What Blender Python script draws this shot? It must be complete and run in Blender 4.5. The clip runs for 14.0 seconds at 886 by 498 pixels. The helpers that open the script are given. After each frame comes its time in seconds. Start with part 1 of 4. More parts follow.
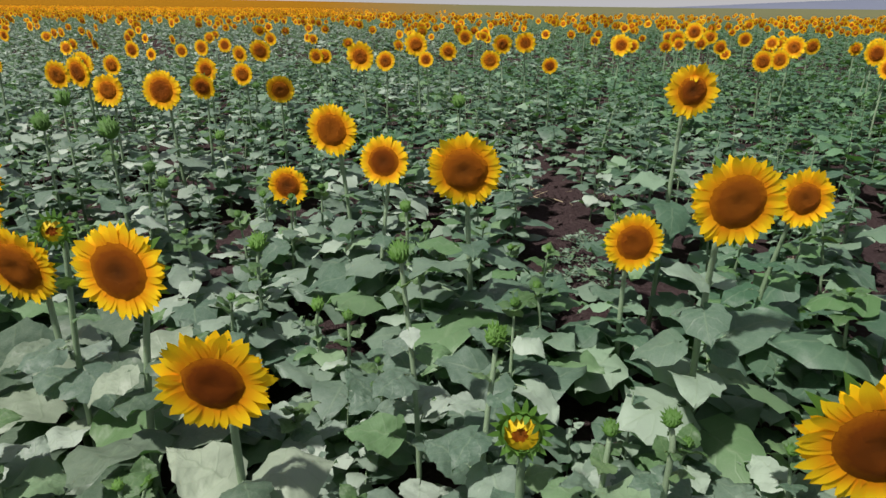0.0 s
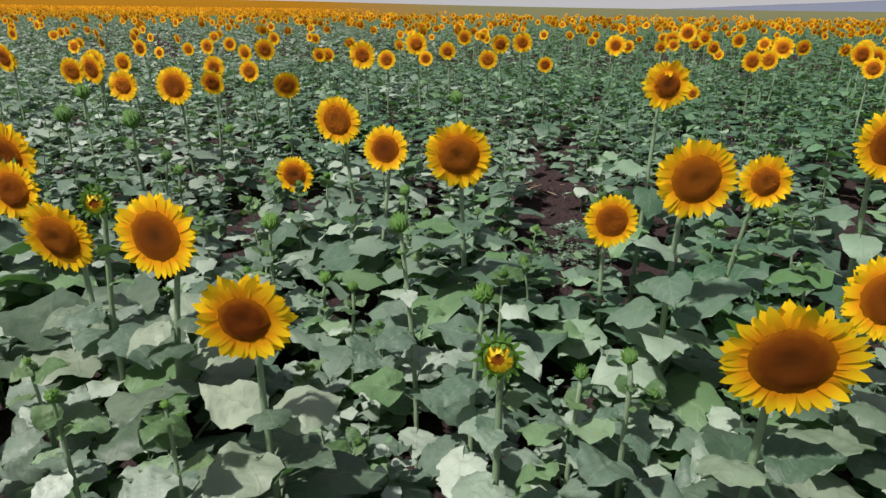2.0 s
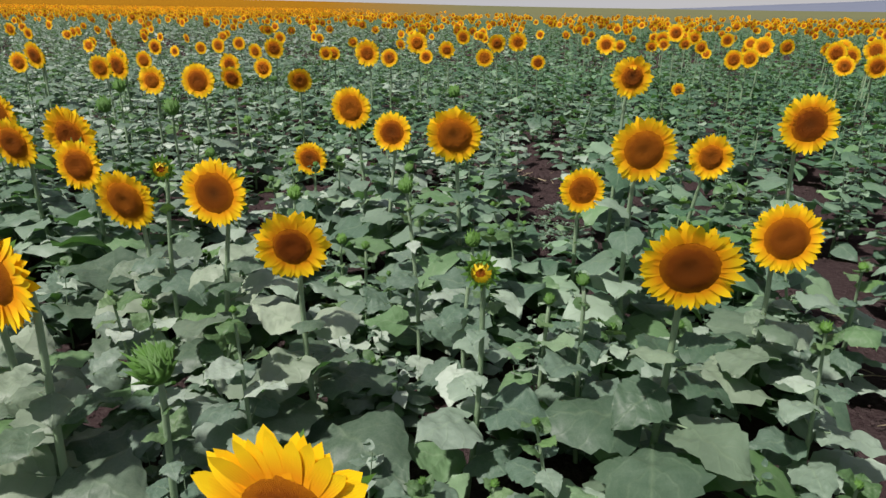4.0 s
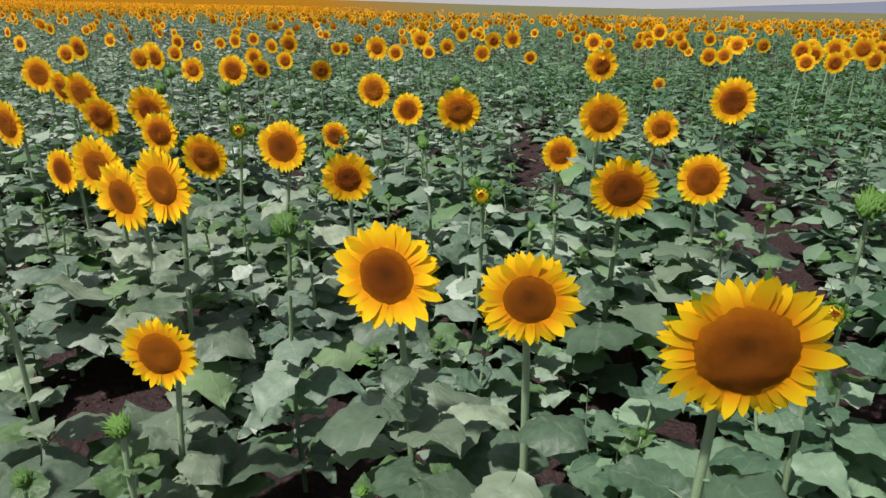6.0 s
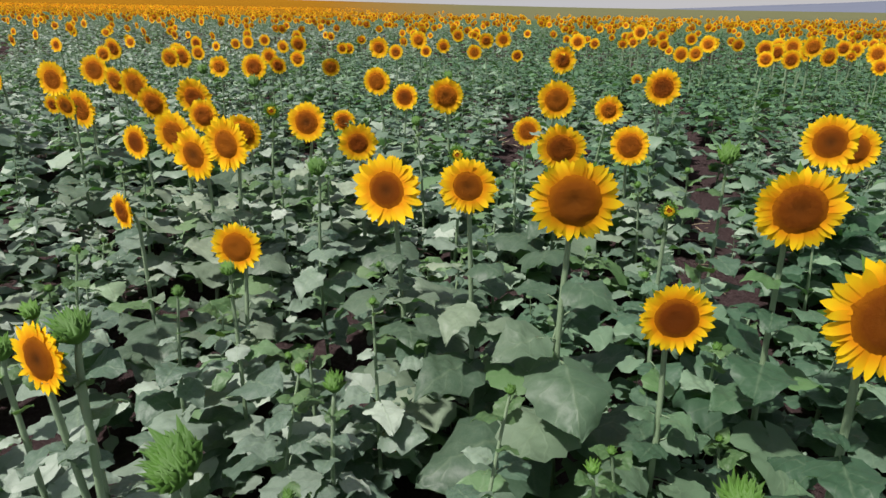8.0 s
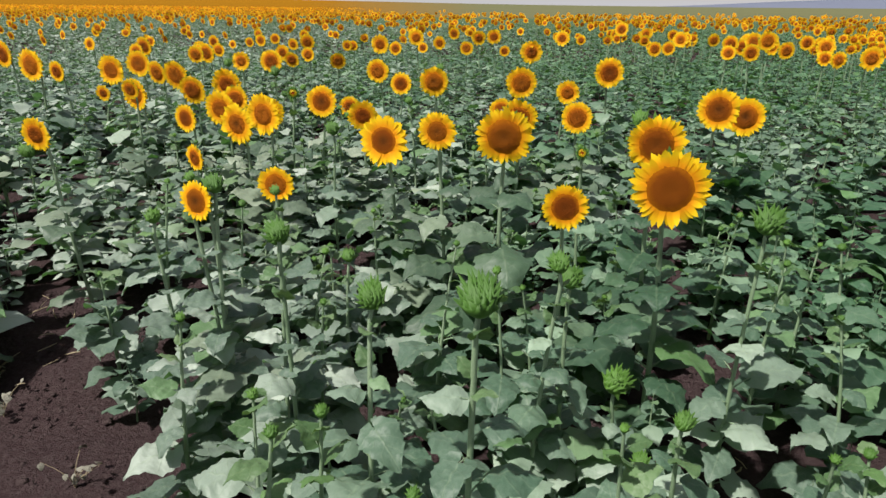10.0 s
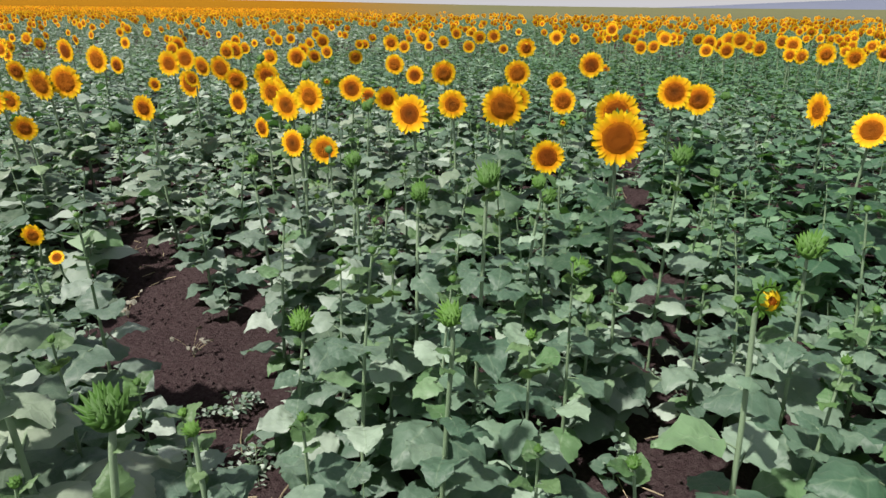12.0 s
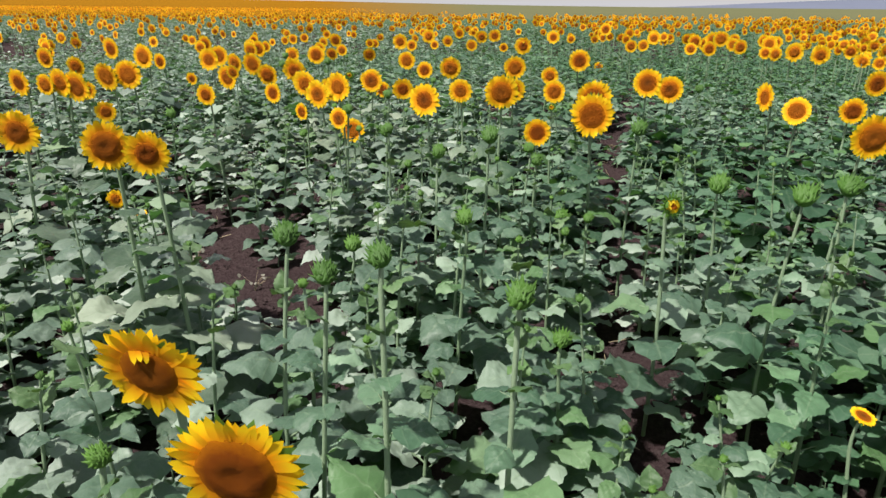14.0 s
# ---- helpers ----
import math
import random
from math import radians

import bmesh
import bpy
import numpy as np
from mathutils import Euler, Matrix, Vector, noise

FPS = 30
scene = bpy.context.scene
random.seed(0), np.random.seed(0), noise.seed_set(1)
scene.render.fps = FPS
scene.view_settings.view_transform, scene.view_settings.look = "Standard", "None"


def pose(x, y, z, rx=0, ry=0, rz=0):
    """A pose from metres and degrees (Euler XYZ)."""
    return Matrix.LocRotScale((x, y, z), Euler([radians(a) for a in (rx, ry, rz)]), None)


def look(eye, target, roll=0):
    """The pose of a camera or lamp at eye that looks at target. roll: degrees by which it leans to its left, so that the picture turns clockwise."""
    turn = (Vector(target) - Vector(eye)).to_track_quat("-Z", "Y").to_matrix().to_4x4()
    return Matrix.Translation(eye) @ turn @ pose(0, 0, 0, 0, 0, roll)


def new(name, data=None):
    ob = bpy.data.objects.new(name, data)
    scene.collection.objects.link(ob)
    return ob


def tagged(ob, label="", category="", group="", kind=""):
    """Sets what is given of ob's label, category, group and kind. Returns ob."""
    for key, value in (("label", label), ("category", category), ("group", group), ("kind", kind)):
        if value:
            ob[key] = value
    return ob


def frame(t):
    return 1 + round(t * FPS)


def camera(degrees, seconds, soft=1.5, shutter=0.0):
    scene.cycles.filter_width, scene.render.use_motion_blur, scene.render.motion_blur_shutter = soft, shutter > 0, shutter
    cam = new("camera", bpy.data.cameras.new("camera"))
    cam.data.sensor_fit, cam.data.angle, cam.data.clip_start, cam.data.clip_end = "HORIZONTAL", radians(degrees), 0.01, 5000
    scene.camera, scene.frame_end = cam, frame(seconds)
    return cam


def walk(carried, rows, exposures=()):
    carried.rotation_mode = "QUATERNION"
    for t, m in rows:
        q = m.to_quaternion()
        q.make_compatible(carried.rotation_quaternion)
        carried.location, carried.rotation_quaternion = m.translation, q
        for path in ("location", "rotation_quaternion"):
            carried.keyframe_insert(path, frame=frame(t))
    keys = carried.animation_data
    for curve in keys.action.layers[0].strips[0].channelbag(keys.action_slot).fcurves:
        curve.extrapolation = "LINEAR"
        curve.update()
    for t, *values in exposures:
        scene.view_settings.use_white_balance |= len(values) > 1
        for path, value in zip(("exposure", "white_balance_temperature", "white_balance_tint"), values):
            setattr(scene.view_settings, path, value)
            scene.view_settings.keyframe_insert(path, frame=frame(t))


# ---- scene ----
cam = camera(68.0, 14.0)
EXPOSURE = 0.38
PATH = [
    (0.0, (-0.2504, -1.1696, 1.8312), (-0.464, 0.3168, 1.2784), 0.5),
    (0.5, (-0.2232, -1.2384, 1.832), (-0.4376, 0.248, 1.2808), 0.6),
    (1.0, (-0.2112, -1.3008, 1.8272), (-0.424, 0.1864, 1.2768), 0.6),
    (1.5, (-0.2048, -1.3648, 1.8288), (-0.4176, 0.1216, 1.2768), 0.7),
    (2.0, (-0.1936, -1.4368, 1.8312), (-0.4072, 0.0496, 1.28), 0.7),
    (2.5, (-0.172, -1.524, 1.8328), (-0.3848, -0.0376, 1.2816), 0.7),
    (3.0, (-0.144, -1.6464, 1.8448), (-0.3568, -0.1608, 1.292), 0.7),
    (3.2, (-0.1288, -1.7016, 1.8456), (-0.3456, -0.2152, 1.2944), 0.6),
    (5.3, (-0.084, -2.5328, 1.856), (-0.2896, -1.0456, 1.3032), 1.0),
    (5.5, (-0.068, -2.6264, 1.8552), (-0.2744, -1.1392, 1.3024), 0.9),
    (6.0, (-0.0408, -2.8712, 1.864), (-0.244, -1.384, 1.3096), 1.1),
    (6.5, (-0.0008, -3.1008, 1.8688), (-0.208, -1.6144, 1.3144), 0.9),
    (7.0, (0.04, -3.3544, 1.8776), (-0.1656, -1.868, 1.324), 1.0),
    (7.5, (0.1016, -3.584, 1.8928), (-0.1088, -2.0976, 1.34), 0.9),
    (8.0, (0.1912, -3.8608, 1.9032), (-0.0168, -2.3736, 1.3504), 0.9),
    (8.2, (0.2296, -3.9648, 1.9064), (0.0208, -2.4776, 1.3544), 1.0),
    (10.3, (0.5072, -5.1616, 1.9304), (0.2904, -3.6768, 1.3752), 0.5),
    (10.5, (0.5176, -5.276, 1.9312), (0.3024, -3.7912, 1.376), 0.6),
    (11.0, (0.5464, -5.5928, 1.928), (0.3312, -4.1064, 1.376), 0.5),
    (11.5, (0.5576, -5.864, 1.9336), (0.3448, -4.3776, 1.3816), 0.6),
    (12.0, (0.5616, -6.1592, 1.9448), (0.3464, -4.6728, 1.392), 0.5),
    (12.5, (0.5568, -6.4096, 1.9552), (0.3416, -4.9232, 1.4032), 0.5),
    (13.0, (0.5728, -6.684, 1.976), (0.356, -5.1992, 1.4216), 0.4),
    (13.5, (0.6008, -6.9312, 1.9896), (0.3824, -5.4472, 1.4336), 0.4),
    (14.0, (0.644, -7.2112, 1.9832), (0.4264, -5.7256, 1.4296), 0.5),
]
walk(cam, [(t, look(eye, target, roll)) for t, eye, target, roll in PATH], [(0.0, EXPOSURE - 0.28), (3.0, EXPOSURE - 0.22), (8.0, EXPOSURE - 0.17), (11.0, EXPOSURE - 0.02), (14.0, EXPOSURE + 0.06)])


# ---- world and sun ----
world = bpy.data.worlds.new("sky")
scene.world = world
world.use_nodes = True
wn = world.node_tree
sky = wn.nodes.new("ShaderNodeTexSky")
sky.sky_type = "NISHITA"
sky.sun_disc = False
sky.sun_elevation = radians(62)
sky.sun_rotation = radians(225)
sky.air_density, sky.dust_density, sky.ozone_density = 1.0, 3.0, 1.0
# a thin bright veil of cloud lies over the blue
veil = wn.nodes.new("ShaderNodeMix")
veil.data_type = "RGBA"
veil.inputs[0].default_value = 0.5
aim = wn.nodes.new("ShaderNodeTexCoord")
rise = wn.nodes.new("ShaderNodeSeparateXYZ")
wn.links.new(aim.outputs["Generated"], rise.inputs[0])
haze = wn.nodes.new("ShaderNodeMapRange")
haze.interpolation_type = "SMOOTHERSTEP"
for i, v in ((1, -0.1), (2, 0.6), (3, 0.0), (4, 1.0)):
    haze.inputs[i].default_value = v
wn.links.new(rise.outputs["Z"], haze.inputs[0])
cloud = wn.nodes.new("ShaderNodeMix")
cloud.data_type = "RGBA"
cloud.inputs[6].default_value = (15.0, 14.6, 15.2, 1)
cloud.inputs[7].default_value = (5.6, 5.6, 6.1, 1)
wn.links.new(haze.outputs[0], cloud.inputs[0])
wn.links.new(cloud.outputs[2], veil.inputs[7])
wn.links.new(sky.outputs[0], veil.inputs[6])
wn.links.new(veil.outputs[2], wn.nodes["Background"].inputs[0])
wn.nodes["Background"].inputs[1].default_value = 0.060
sun = new("sun", bpy.data.lights.new("sun", "SUN"))
sun.data.energy, sun.data.angle, sun.data.color = 5.0, radians(2.5), (1.0, 0.955, 0.89)
# the sun stands high to the left of the camera and a little behind it
SUN = Vector((-0.46, -0.46, 1.12)).normalized()
sun.matrix_world = look(SUN * 50, (0, 0, 0))


# ---- materials ----
def material(name):
    m = bpy.data.materials.new(name)
    m.use_nodes = True
    nt = m.node_tree
    return m, nt, nt.nodes["Principled BSDF"], nt.nodes["Material Output"]


def node(nt, kind, values=(), **props):
    n = nt.nodes.new(kind)
    for k, v in props.items():
        setattr(n, k, v)
    for k, v in values:
        n.inputs[k].default_value = v
    return n


def calc(nt, op, a, b=0.0, clamp=False):
    n = nt.nodes.new("ShaderNodeMath")
    n.operation, n.use_clamp = op, clamp
    for i, v in enumerate((a, b)):
        if isinstance(v, (int, float)):
            n.inputs[i].default_value = v
        else:
            nt.links.new(v, n.inputs[i])
    return n.outputs[0]


def mix(nt, fac, a, b):
    n = nt.nodes.new("ShaderNodeMix")
    n.data_type = "RGBA"
    for sock, v in ((n.inputs[0], fac), (n.inputs[6], a), (n.inputs[7], b)):
        if isinstance(v, tuple):
            sock.default_value = (*v, 1)
        elif isinstance(v, (int, float)):
            sock.default_value = v
        else:
            nt.links.new(v, sock)
    return n.outputs[2]


def grain(nt, scale, detail=4.0, rough=0.6, coord="Object"):
    c = nt.nodes.new("ShaderNodeTexCoord")
    n = node(nt, "ShaderNodeTexNoise", (("Scale", scale), ("Detail", detail), ("Roughness", rough)))
    nt.links.new(c.outputs[coord], n.inputs["Vector"])
    return n.outputs[0]


def chance(nt):
    """One number for each piece: by object, and by island within a joined mesh."""
    o = nt.nodes.new("ShaderNodeObjectInfo").outputs["Random"]
    g = nt.nodes.new("ShaderNodeNewGeometry").outputs["Random Per Island"]
    return calc(nt, "FRACT", calc(nt, "ADD", o, g))


def relief(nt, bsdf, height, strength, distance):
    b = node(nt, "ShaderNodeBump", (("Strength", strength), ("Distance", distance)))
    nt.links.new(height, b.inputs["Height"])
    nt.links.new(b.outputs[0], bsdf.inputs["Normal"])


def see_through(nt, bsdf, out, colour, share):
    """Thin living tissue lets some light through."""
    tr = nt.nodes.new("ShaderNodeBsdfTranslucent")
    if isinstance(colour, tuple):
        tr.inputs[0].default_value = (*colour, 1)
    else:
        nt.links.new(colour, tr.inputs[0])
    mx = nt.nodes.new("ShaderNodeMixShader")
    mx.inputs[0].default_value = share
    nt.links.new(bsdf.outputs[0], mx.inputs[1])
    nt.links.new(tr.outputs[0], mx.inputs[2])
    nt.links.new(mx.outputs[0], out.inputs[0])


def leaf_material(name, dark, light, shaded_green, vein, glow, lean=0.09):
    m, nt, b, out = material(name)
    uv = nt.nodes.new("ShaderNodeUVMap").outputs[0]
    sep = nt.nodes.new("ShaderNodeSeparateXYZ")
    nt.links.new(uv, sep.inputs[0])
    across = calc(nt, "ABSOLUTE", calc(nt, "SUBTRACT", sep.outputs[0], 0.5))
    along = sep.outputs[1]
    rib = calc(nt, "SUBTRACT", 1.0, calc(nt, "MULTIPLY", across, 26.0), True)
    side = calc(nt, "FRACT", calc(nt, "MULTIPLY", calc(nt, "SUBTRACT", along, calc(nt, "MULTIPLY", across, 0.75)), 4.0))
    side = calc(nt, "SUBTRACT", 1.0, calc(nt, "MULTIPLY", calc(nt, "ABSOLUTE", calc(nt, "SUBTRACT", side, 0.5)), 12.0), True)
    veins = calc(nt, "MAXIMUM", rib, calc(nt, "MULTIPLY", side, 0.55))
    r = chance(nt)
    blotch = grain(nt, 9.0)
    odd_one = calc(nt, "GREATER_THAN", calc(nt, "FRACT", calc(nt, "MULTIPLY", r, 13.7)), 0.91)
    # in uneven patches: pale plants west, greener east and north with shade painted in
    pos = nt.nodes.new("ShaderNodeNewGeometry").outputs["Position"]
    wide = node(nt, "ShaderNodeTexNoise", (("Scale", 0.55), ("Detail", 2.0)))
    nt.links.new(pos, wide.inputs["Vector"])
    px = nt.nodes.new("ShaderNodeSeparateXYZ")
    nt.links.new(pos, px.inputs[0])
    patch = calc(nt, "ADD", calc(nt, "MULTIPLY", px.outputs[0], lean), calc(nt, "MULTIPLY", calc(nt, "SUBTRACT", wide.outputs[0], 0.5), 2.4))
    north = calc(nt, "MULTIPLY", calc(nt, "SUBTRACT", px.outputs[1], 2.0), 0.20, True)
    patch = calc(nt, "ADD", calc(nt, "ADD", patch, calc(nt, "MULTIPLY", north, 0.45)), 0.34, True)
    light = mix(nt, patch, light, shaded_green)
    # each leaf's dark or pale tone also paints in shaded and sunlit leaves
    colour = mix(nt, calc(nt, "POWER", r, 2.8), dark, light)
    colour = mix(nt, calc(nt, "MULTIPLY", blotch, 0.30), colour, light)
    pale_specks = calc(nt, "MULTIPLY", calc(nt, "SUBTRACT", grain(nt, 55.0), 0.42, True), 1.6, True)
    colour = mix(nt, calc(nt, "MULTIPLY", pale_specks, 0.3), colour, light)
    colour = mix(nt, calc(nt, "MULTIPLY", odd_one, 0.50), colour, (0.120, 0.235, 0.070))
    colour = mix(nt, calc(nt, "MULTIPLY", veins, 0.30), colour, vein)
    nt.links.new(colour, b.inputs["Base Color"])
    b.inputs["Roughness"].default_value = 0.50
    b.inputs["Specular IOR Level"].default_value = 0.36
    h = calc(nt, "ADD", calc(nt, "MULTIPLY", veins, -0.6), calc(nt, "MULTIPLY", grain(nt, 14.0, 2.0), 0.6))
    relief(nt, b, h, 0.20, 0.010)
    see_through(nt, b, out, glow, 0.18)
    return m


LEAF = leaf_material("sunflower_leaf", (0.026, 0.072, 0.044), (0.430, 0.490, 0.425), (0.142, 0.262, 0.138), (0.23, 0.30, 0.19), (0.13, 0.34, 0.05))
# leaves of flowering plants, their colour darkened for the deep shade among them
SHADED_MATURE = leaf_material("shaded_mature_leaf", (0.022, 0.058, 0.034), (0.330, 0.385, 0.290), (0.072, 0.155, 0.072), (0.17, 0.23, 0.14), (0.10, 0.30, 0.04), 0.30)
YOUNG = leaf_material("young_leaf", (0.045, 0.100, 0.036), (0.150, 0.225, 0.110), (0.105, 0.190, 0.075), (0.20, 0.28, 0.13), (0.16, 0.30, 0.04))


def stem_material():
    m, nt, b, out = material("stem_green")
    c = mix(nt, chance(nt), (0.150, 0.235, 0.120), (0.240, 0.330, 0.200))
    c = mix(nt, calc(nt, "MULTIPLY", grain(nt, 60.0), 0.6), c, (0.23, 0.30, 0.20))
    nt.links.new(c, b.inputs["Base Color"])
    b.inputs["Roughness"].default_value = 0.62
    relief(nt, b, grain(nt, 240.0, 2.0), 0.5, 0.004)
    return m


def bract_material():
    m, nt, b, out = material("bract_green")
    c = mix(nt, chance(nt), (0.026, 0.098, 0.012), (0.082, 0.205, 0.024))
    c = mix(nt, calc(nt, "MULTIPLY", grain(nt, 40.0), 0.6), c, (0.110, 0.215, 0.028))
    nt.links.new(c, b.inputs["Base Color"])
    b.inputs["Roughness"].default_value = 0.65
    see_through(nt, b, out, (0.22, 0.40, 0.05), 0.18)
    return m


def petal_material(name, base, tip, between):
    m, nt, b, out = material(name)
    uv = nt.nodes.new("ShaderNodeUVMap").outputs[0]
    sep = nt.nodes.new("ShaderNodeSeparateXYZ")
    nt.links.new(uv, sep.inputs[0])
    along = calc(nt, "MULTIPLY", calc(nt, "SUBTRACT", sep.outputs[1], 0.12, True), 1.8, True)
    c = mix(nt, along, base, tip)
    c = mix(nt, calc(nt, "MULTIPLY", chance(nt), 0.30), c, between)
    ridge = calc(nt, "SINE", calc(nt, "MULTIPLY", sep.outputs[0], 44.0))
    c = mix(nt, calc(nt, "MULTIPLY", calc(nt, "ADD", ridge, 1.0), 0.02), c, tuple(0.8 * q for q in base))
    nt.links.new(c, b.inputs["Base Color"])
    b.inputs["Roughness"].default_value = 0.6
    b.inputs["Specular IOR Level"].default_value = 0.25
    relief(nt, b, ridge, 0.06, 0.002)
    see_through(nt, b, out, tuple(0.97 * q for q in tip), 0.16)
    return m


def disc_material():
    m, nt, b, out = material("disc_brown")
    uv = nt.nodes.new("ShaderNodeUVMap").outputs[0]
    sep = nt.nodes.new("ShaderNodeSeparateXYZ")
    nt.links.new(uv, sep.inputs[0])
    rim = sep.outputs[1]
    who = chance(nt)
    heart = mix(nt, who, (0.230, 0.048, 0.006), (0.56, 0.170, 0.012))
    eye = calc(nt, "MULTIPLY", calc(nt, "SUBTRACT", 0.62, rim, True), calc(nt, "MULTIPLY", calc(nt, "FRACT", calc(nt, "MULTIPLY", who, 7.3)), 1.7), True)
    heart = mix(nt, eye, heart, (0.050, 0.024, 0.010))
    edge = calc(nt, "ADD", rim, calc(nt, "MULTIPLY", calc(nt, "SUBTRACT", grain(nt, 9.0), 0.5), 0.22))
    c = mix(nt, calc(nt, "POWER", edge, 2.6, True), heart, (0.36, 0.075, 0.006))
    c = mix(nt, calc(nt, "MULTIPLY", calc(nt, "SUBTRACT", edge, 0.66, True), 3.0, True), c, (0.82, 0.275, 0.006))
    v = node(nt, "ShaderNodeTexVoronoi", (("Scale", 190.0),))
    nt.links.new(nt.nodes.new("ShaderNodeTexCoord").outputs["Object"], v.inputs["Vector"])
    c = mix(nt, calc(nt, "MULTIPLY", v.outputs["Distance"], 0.3, True), c, (0.055, 0.014, 0.006))
    c = mix(nt, calc(nt, "MULTIPLY", grain(nt, 30.0), 0.35), c, (0.48, 0.13, 0.010))
    nt.links.new(c, b.inputs["Base Color"])
    b.inputs["Roughness"].default_value = 0.85
    b.inputs["Specular IOR Level"].default_value = 0.06
    relief(nt, b, v.outputs["Distance"], 0.8, 0.006)
    return m


STEM, BRACT, DISC = stem_material(), bract_material(), disc_material()
PETAL = petal_material("petal_yellow", (0.87, 0.290, 0.004), (0.96, 0.64, 0.010), (0.95, 0.58, 0.006))
SHUT_PETAL = petal_material("unopened_petal", (0.70, 0.44, 0.012), (0.74, 0.52, 0.016), (0.66, 0.44, 0.014))


def ground_material():
    m, nt, b, out = material("field_soil")
    pos = nt.nodes.new("ShaderNodeNewGeometry").outputs["Position"]

    def n3(scale, detail=6.0):
        n = node(nt, "ShaderNodeTexNoise", (("Scale", scale), ("Detail", detail), ("Roughness", 0.65)))
        nt.links.new(pos, n.inputs["Vector"])
        return n.outputs[0]
    soil = mix(nt, n3(1.3), (0.036, 0.024, 0.026), (0.072, 0.048, 0.049))
    soil = mix(nt, calc(nt, "MULTIPLY", calc(nt, "SUBTRACT", n3(38.0), 0.45, True), 2.5, True), soil, (0.100, 0.077, 0.076))
    # the far land is covered by crops: sunflowers to the west, pale stubble and pasture to the east
    sep = nt.nodes.new("ShaderNodeSeparateXYZ")
    nt.links.new(pos, sep.inputs[0])
    far = calc(nt, "MULTIPLY", calc(nt, "SUBTRACT", sep.outputs[1], 58.0), 0.15, True)
    edge = calc(nt, "DIVIDE", sep.outputs[0], calc(nt, "MAXIMUM", sep.outputs[1], 20.0))
    edge = calc(nt, "ADD", edge, calc(nt, "MULTIPLY", calc(nt, "SUBTRACT", n3(0.006), 0.5), 0.25))
    east = calc(nt, "MULTIPLY", calc(nt, "ADD", edge, 0.34), 4.0, True)
    bloom_field = mix(nt, calc(nt, "MULTIPLY", calc(nt, "SUBTRACT", n3(1.1, 3.0), 0.3, True), 2.2, True), (0.17, 0.075, 0.006), (0.33, 0.150, 0.010))
    bloom_field = mix(nt, calc(nt, "MULTIPLY", calc(nt, "SUBTRACT", n3(0.02), 0.45, True), 1.2, True), bloom_field, (0.26, 0.125, 0.012))
    pasture = mix(nt, n3(0.01), (0.110, 0.112, 0.060), (0.170, 0.155, 0.085))
    pasture = mix(nt, calc(nt, "MULTIPLY", n3(0.2), 0.5), pasture, (0.10, 0.125, 0.055))
    crop = mix(nt, east, bloom_field, pasture)
    nt.links.new(mix(nt, far, soil, crop), b.inputs["Base Color"])
    b.inputs["Roughness"].default_value = 0.95
    b.inputs["Specular IOR Level"].default_value = 0.0
    relief(nt, b, calc(nt, "ADD", n3(28.0), calc(nt, "MULTIPLY", n3(120.0), 0.35)), 0.9, 0.05)
    return m


def plain_material(name, a, c, scale, rough=0.9):
    m, nt, b, out = material(name)
    nt.links.new(mix(nt, grain(nt, scale), a, c), b.inputs["Base Color"])
    b.inputs["Roughness"].default_value = rough
    b.inputs["Specular IOR Level"].default_value = 0.05
    relief(nt, b, grain(nt, scale * 4), 0.5, 0.02)
    return m


SOIL = ground_material()
CLOD = plain_material("soil_clod", (0.038, 0.027, 0.028), (0.080, 0.057, 0.056), 22.0)
STRAW = plain_material("dry_straw", (0.30, 0.24, 0.15), (0.46, 0.39, 0.27), 30.0)
WITHERED = plain_material("withered_leaf", (0.20, 0.19, 0.15), (0.36, 0.35, 0.29), 30.0)
FAR_LEAVES = plain_material("far_leaves", (0.022, 0.050, 0.024), (0.110, 0.160, 0.085), 2.2)
# the hills' base colour carries the blue-grey haze of distance
RIDGE = plain_material("hazed_far_ridge", (0.120, 0.135, 0.190), (0.150, 0.165, 0.215), 0.004)


# ---- mesh helpers ----
def mesh_of(name, V, F, UV, M, mats):
    """A mesh from arrays: vertices, triangles, one uv a vertex, one material index a triangle."""
    V, F = np.asarray(V, np.float32), np.asarray(F, np.int32)
    UV, M = np.asarray(UV, np.float32), np.asarray(M, np.int32)
    me = bpy.data.meshes.new(name)
    me.vertices.add(len(V))
    me.vertices.foreach_set("co", V.ravel())
    me.loops.add(len(F) * 3)
    me.loops.foreach_set("vertex_index", F.ravel())
    me.polygons.add(len(F))
    me.polygons.foreach_set("loop_start", np.arange(len(F), dtype=np.int32) * 3)
    me.polygons.foreach_set("material_index", M)
    me.uv_layers.new(name="UVMap")
    me.uv_layers[0].data.foreach_set("uv", UV[F.ravel()].ravel())
    for m in mats:
        me.materials.append(m)
    me.update(calc_edges=True)
    me.validate()
    return me


def join(pieces):
    V, F, UV, M, n = [], [], [], [], 0
    for v, f, uv, m in pieces:
        V.append(v), F.append(np.asarray(f) + n), UV.append(uv), M.append(m)
        n += len(v)
    return np.concatenate(V), np.concatenate(F), np.concatenate(UV), np.concatenate(M)


def moved(piece, m, slot=None):
    v, f, uv, mi = piece
    a = np.array(m)
    return v @ a[:3, :3].T + a[:3, 3], f, uv, mi if slot is None else np.full(len(f), slot)


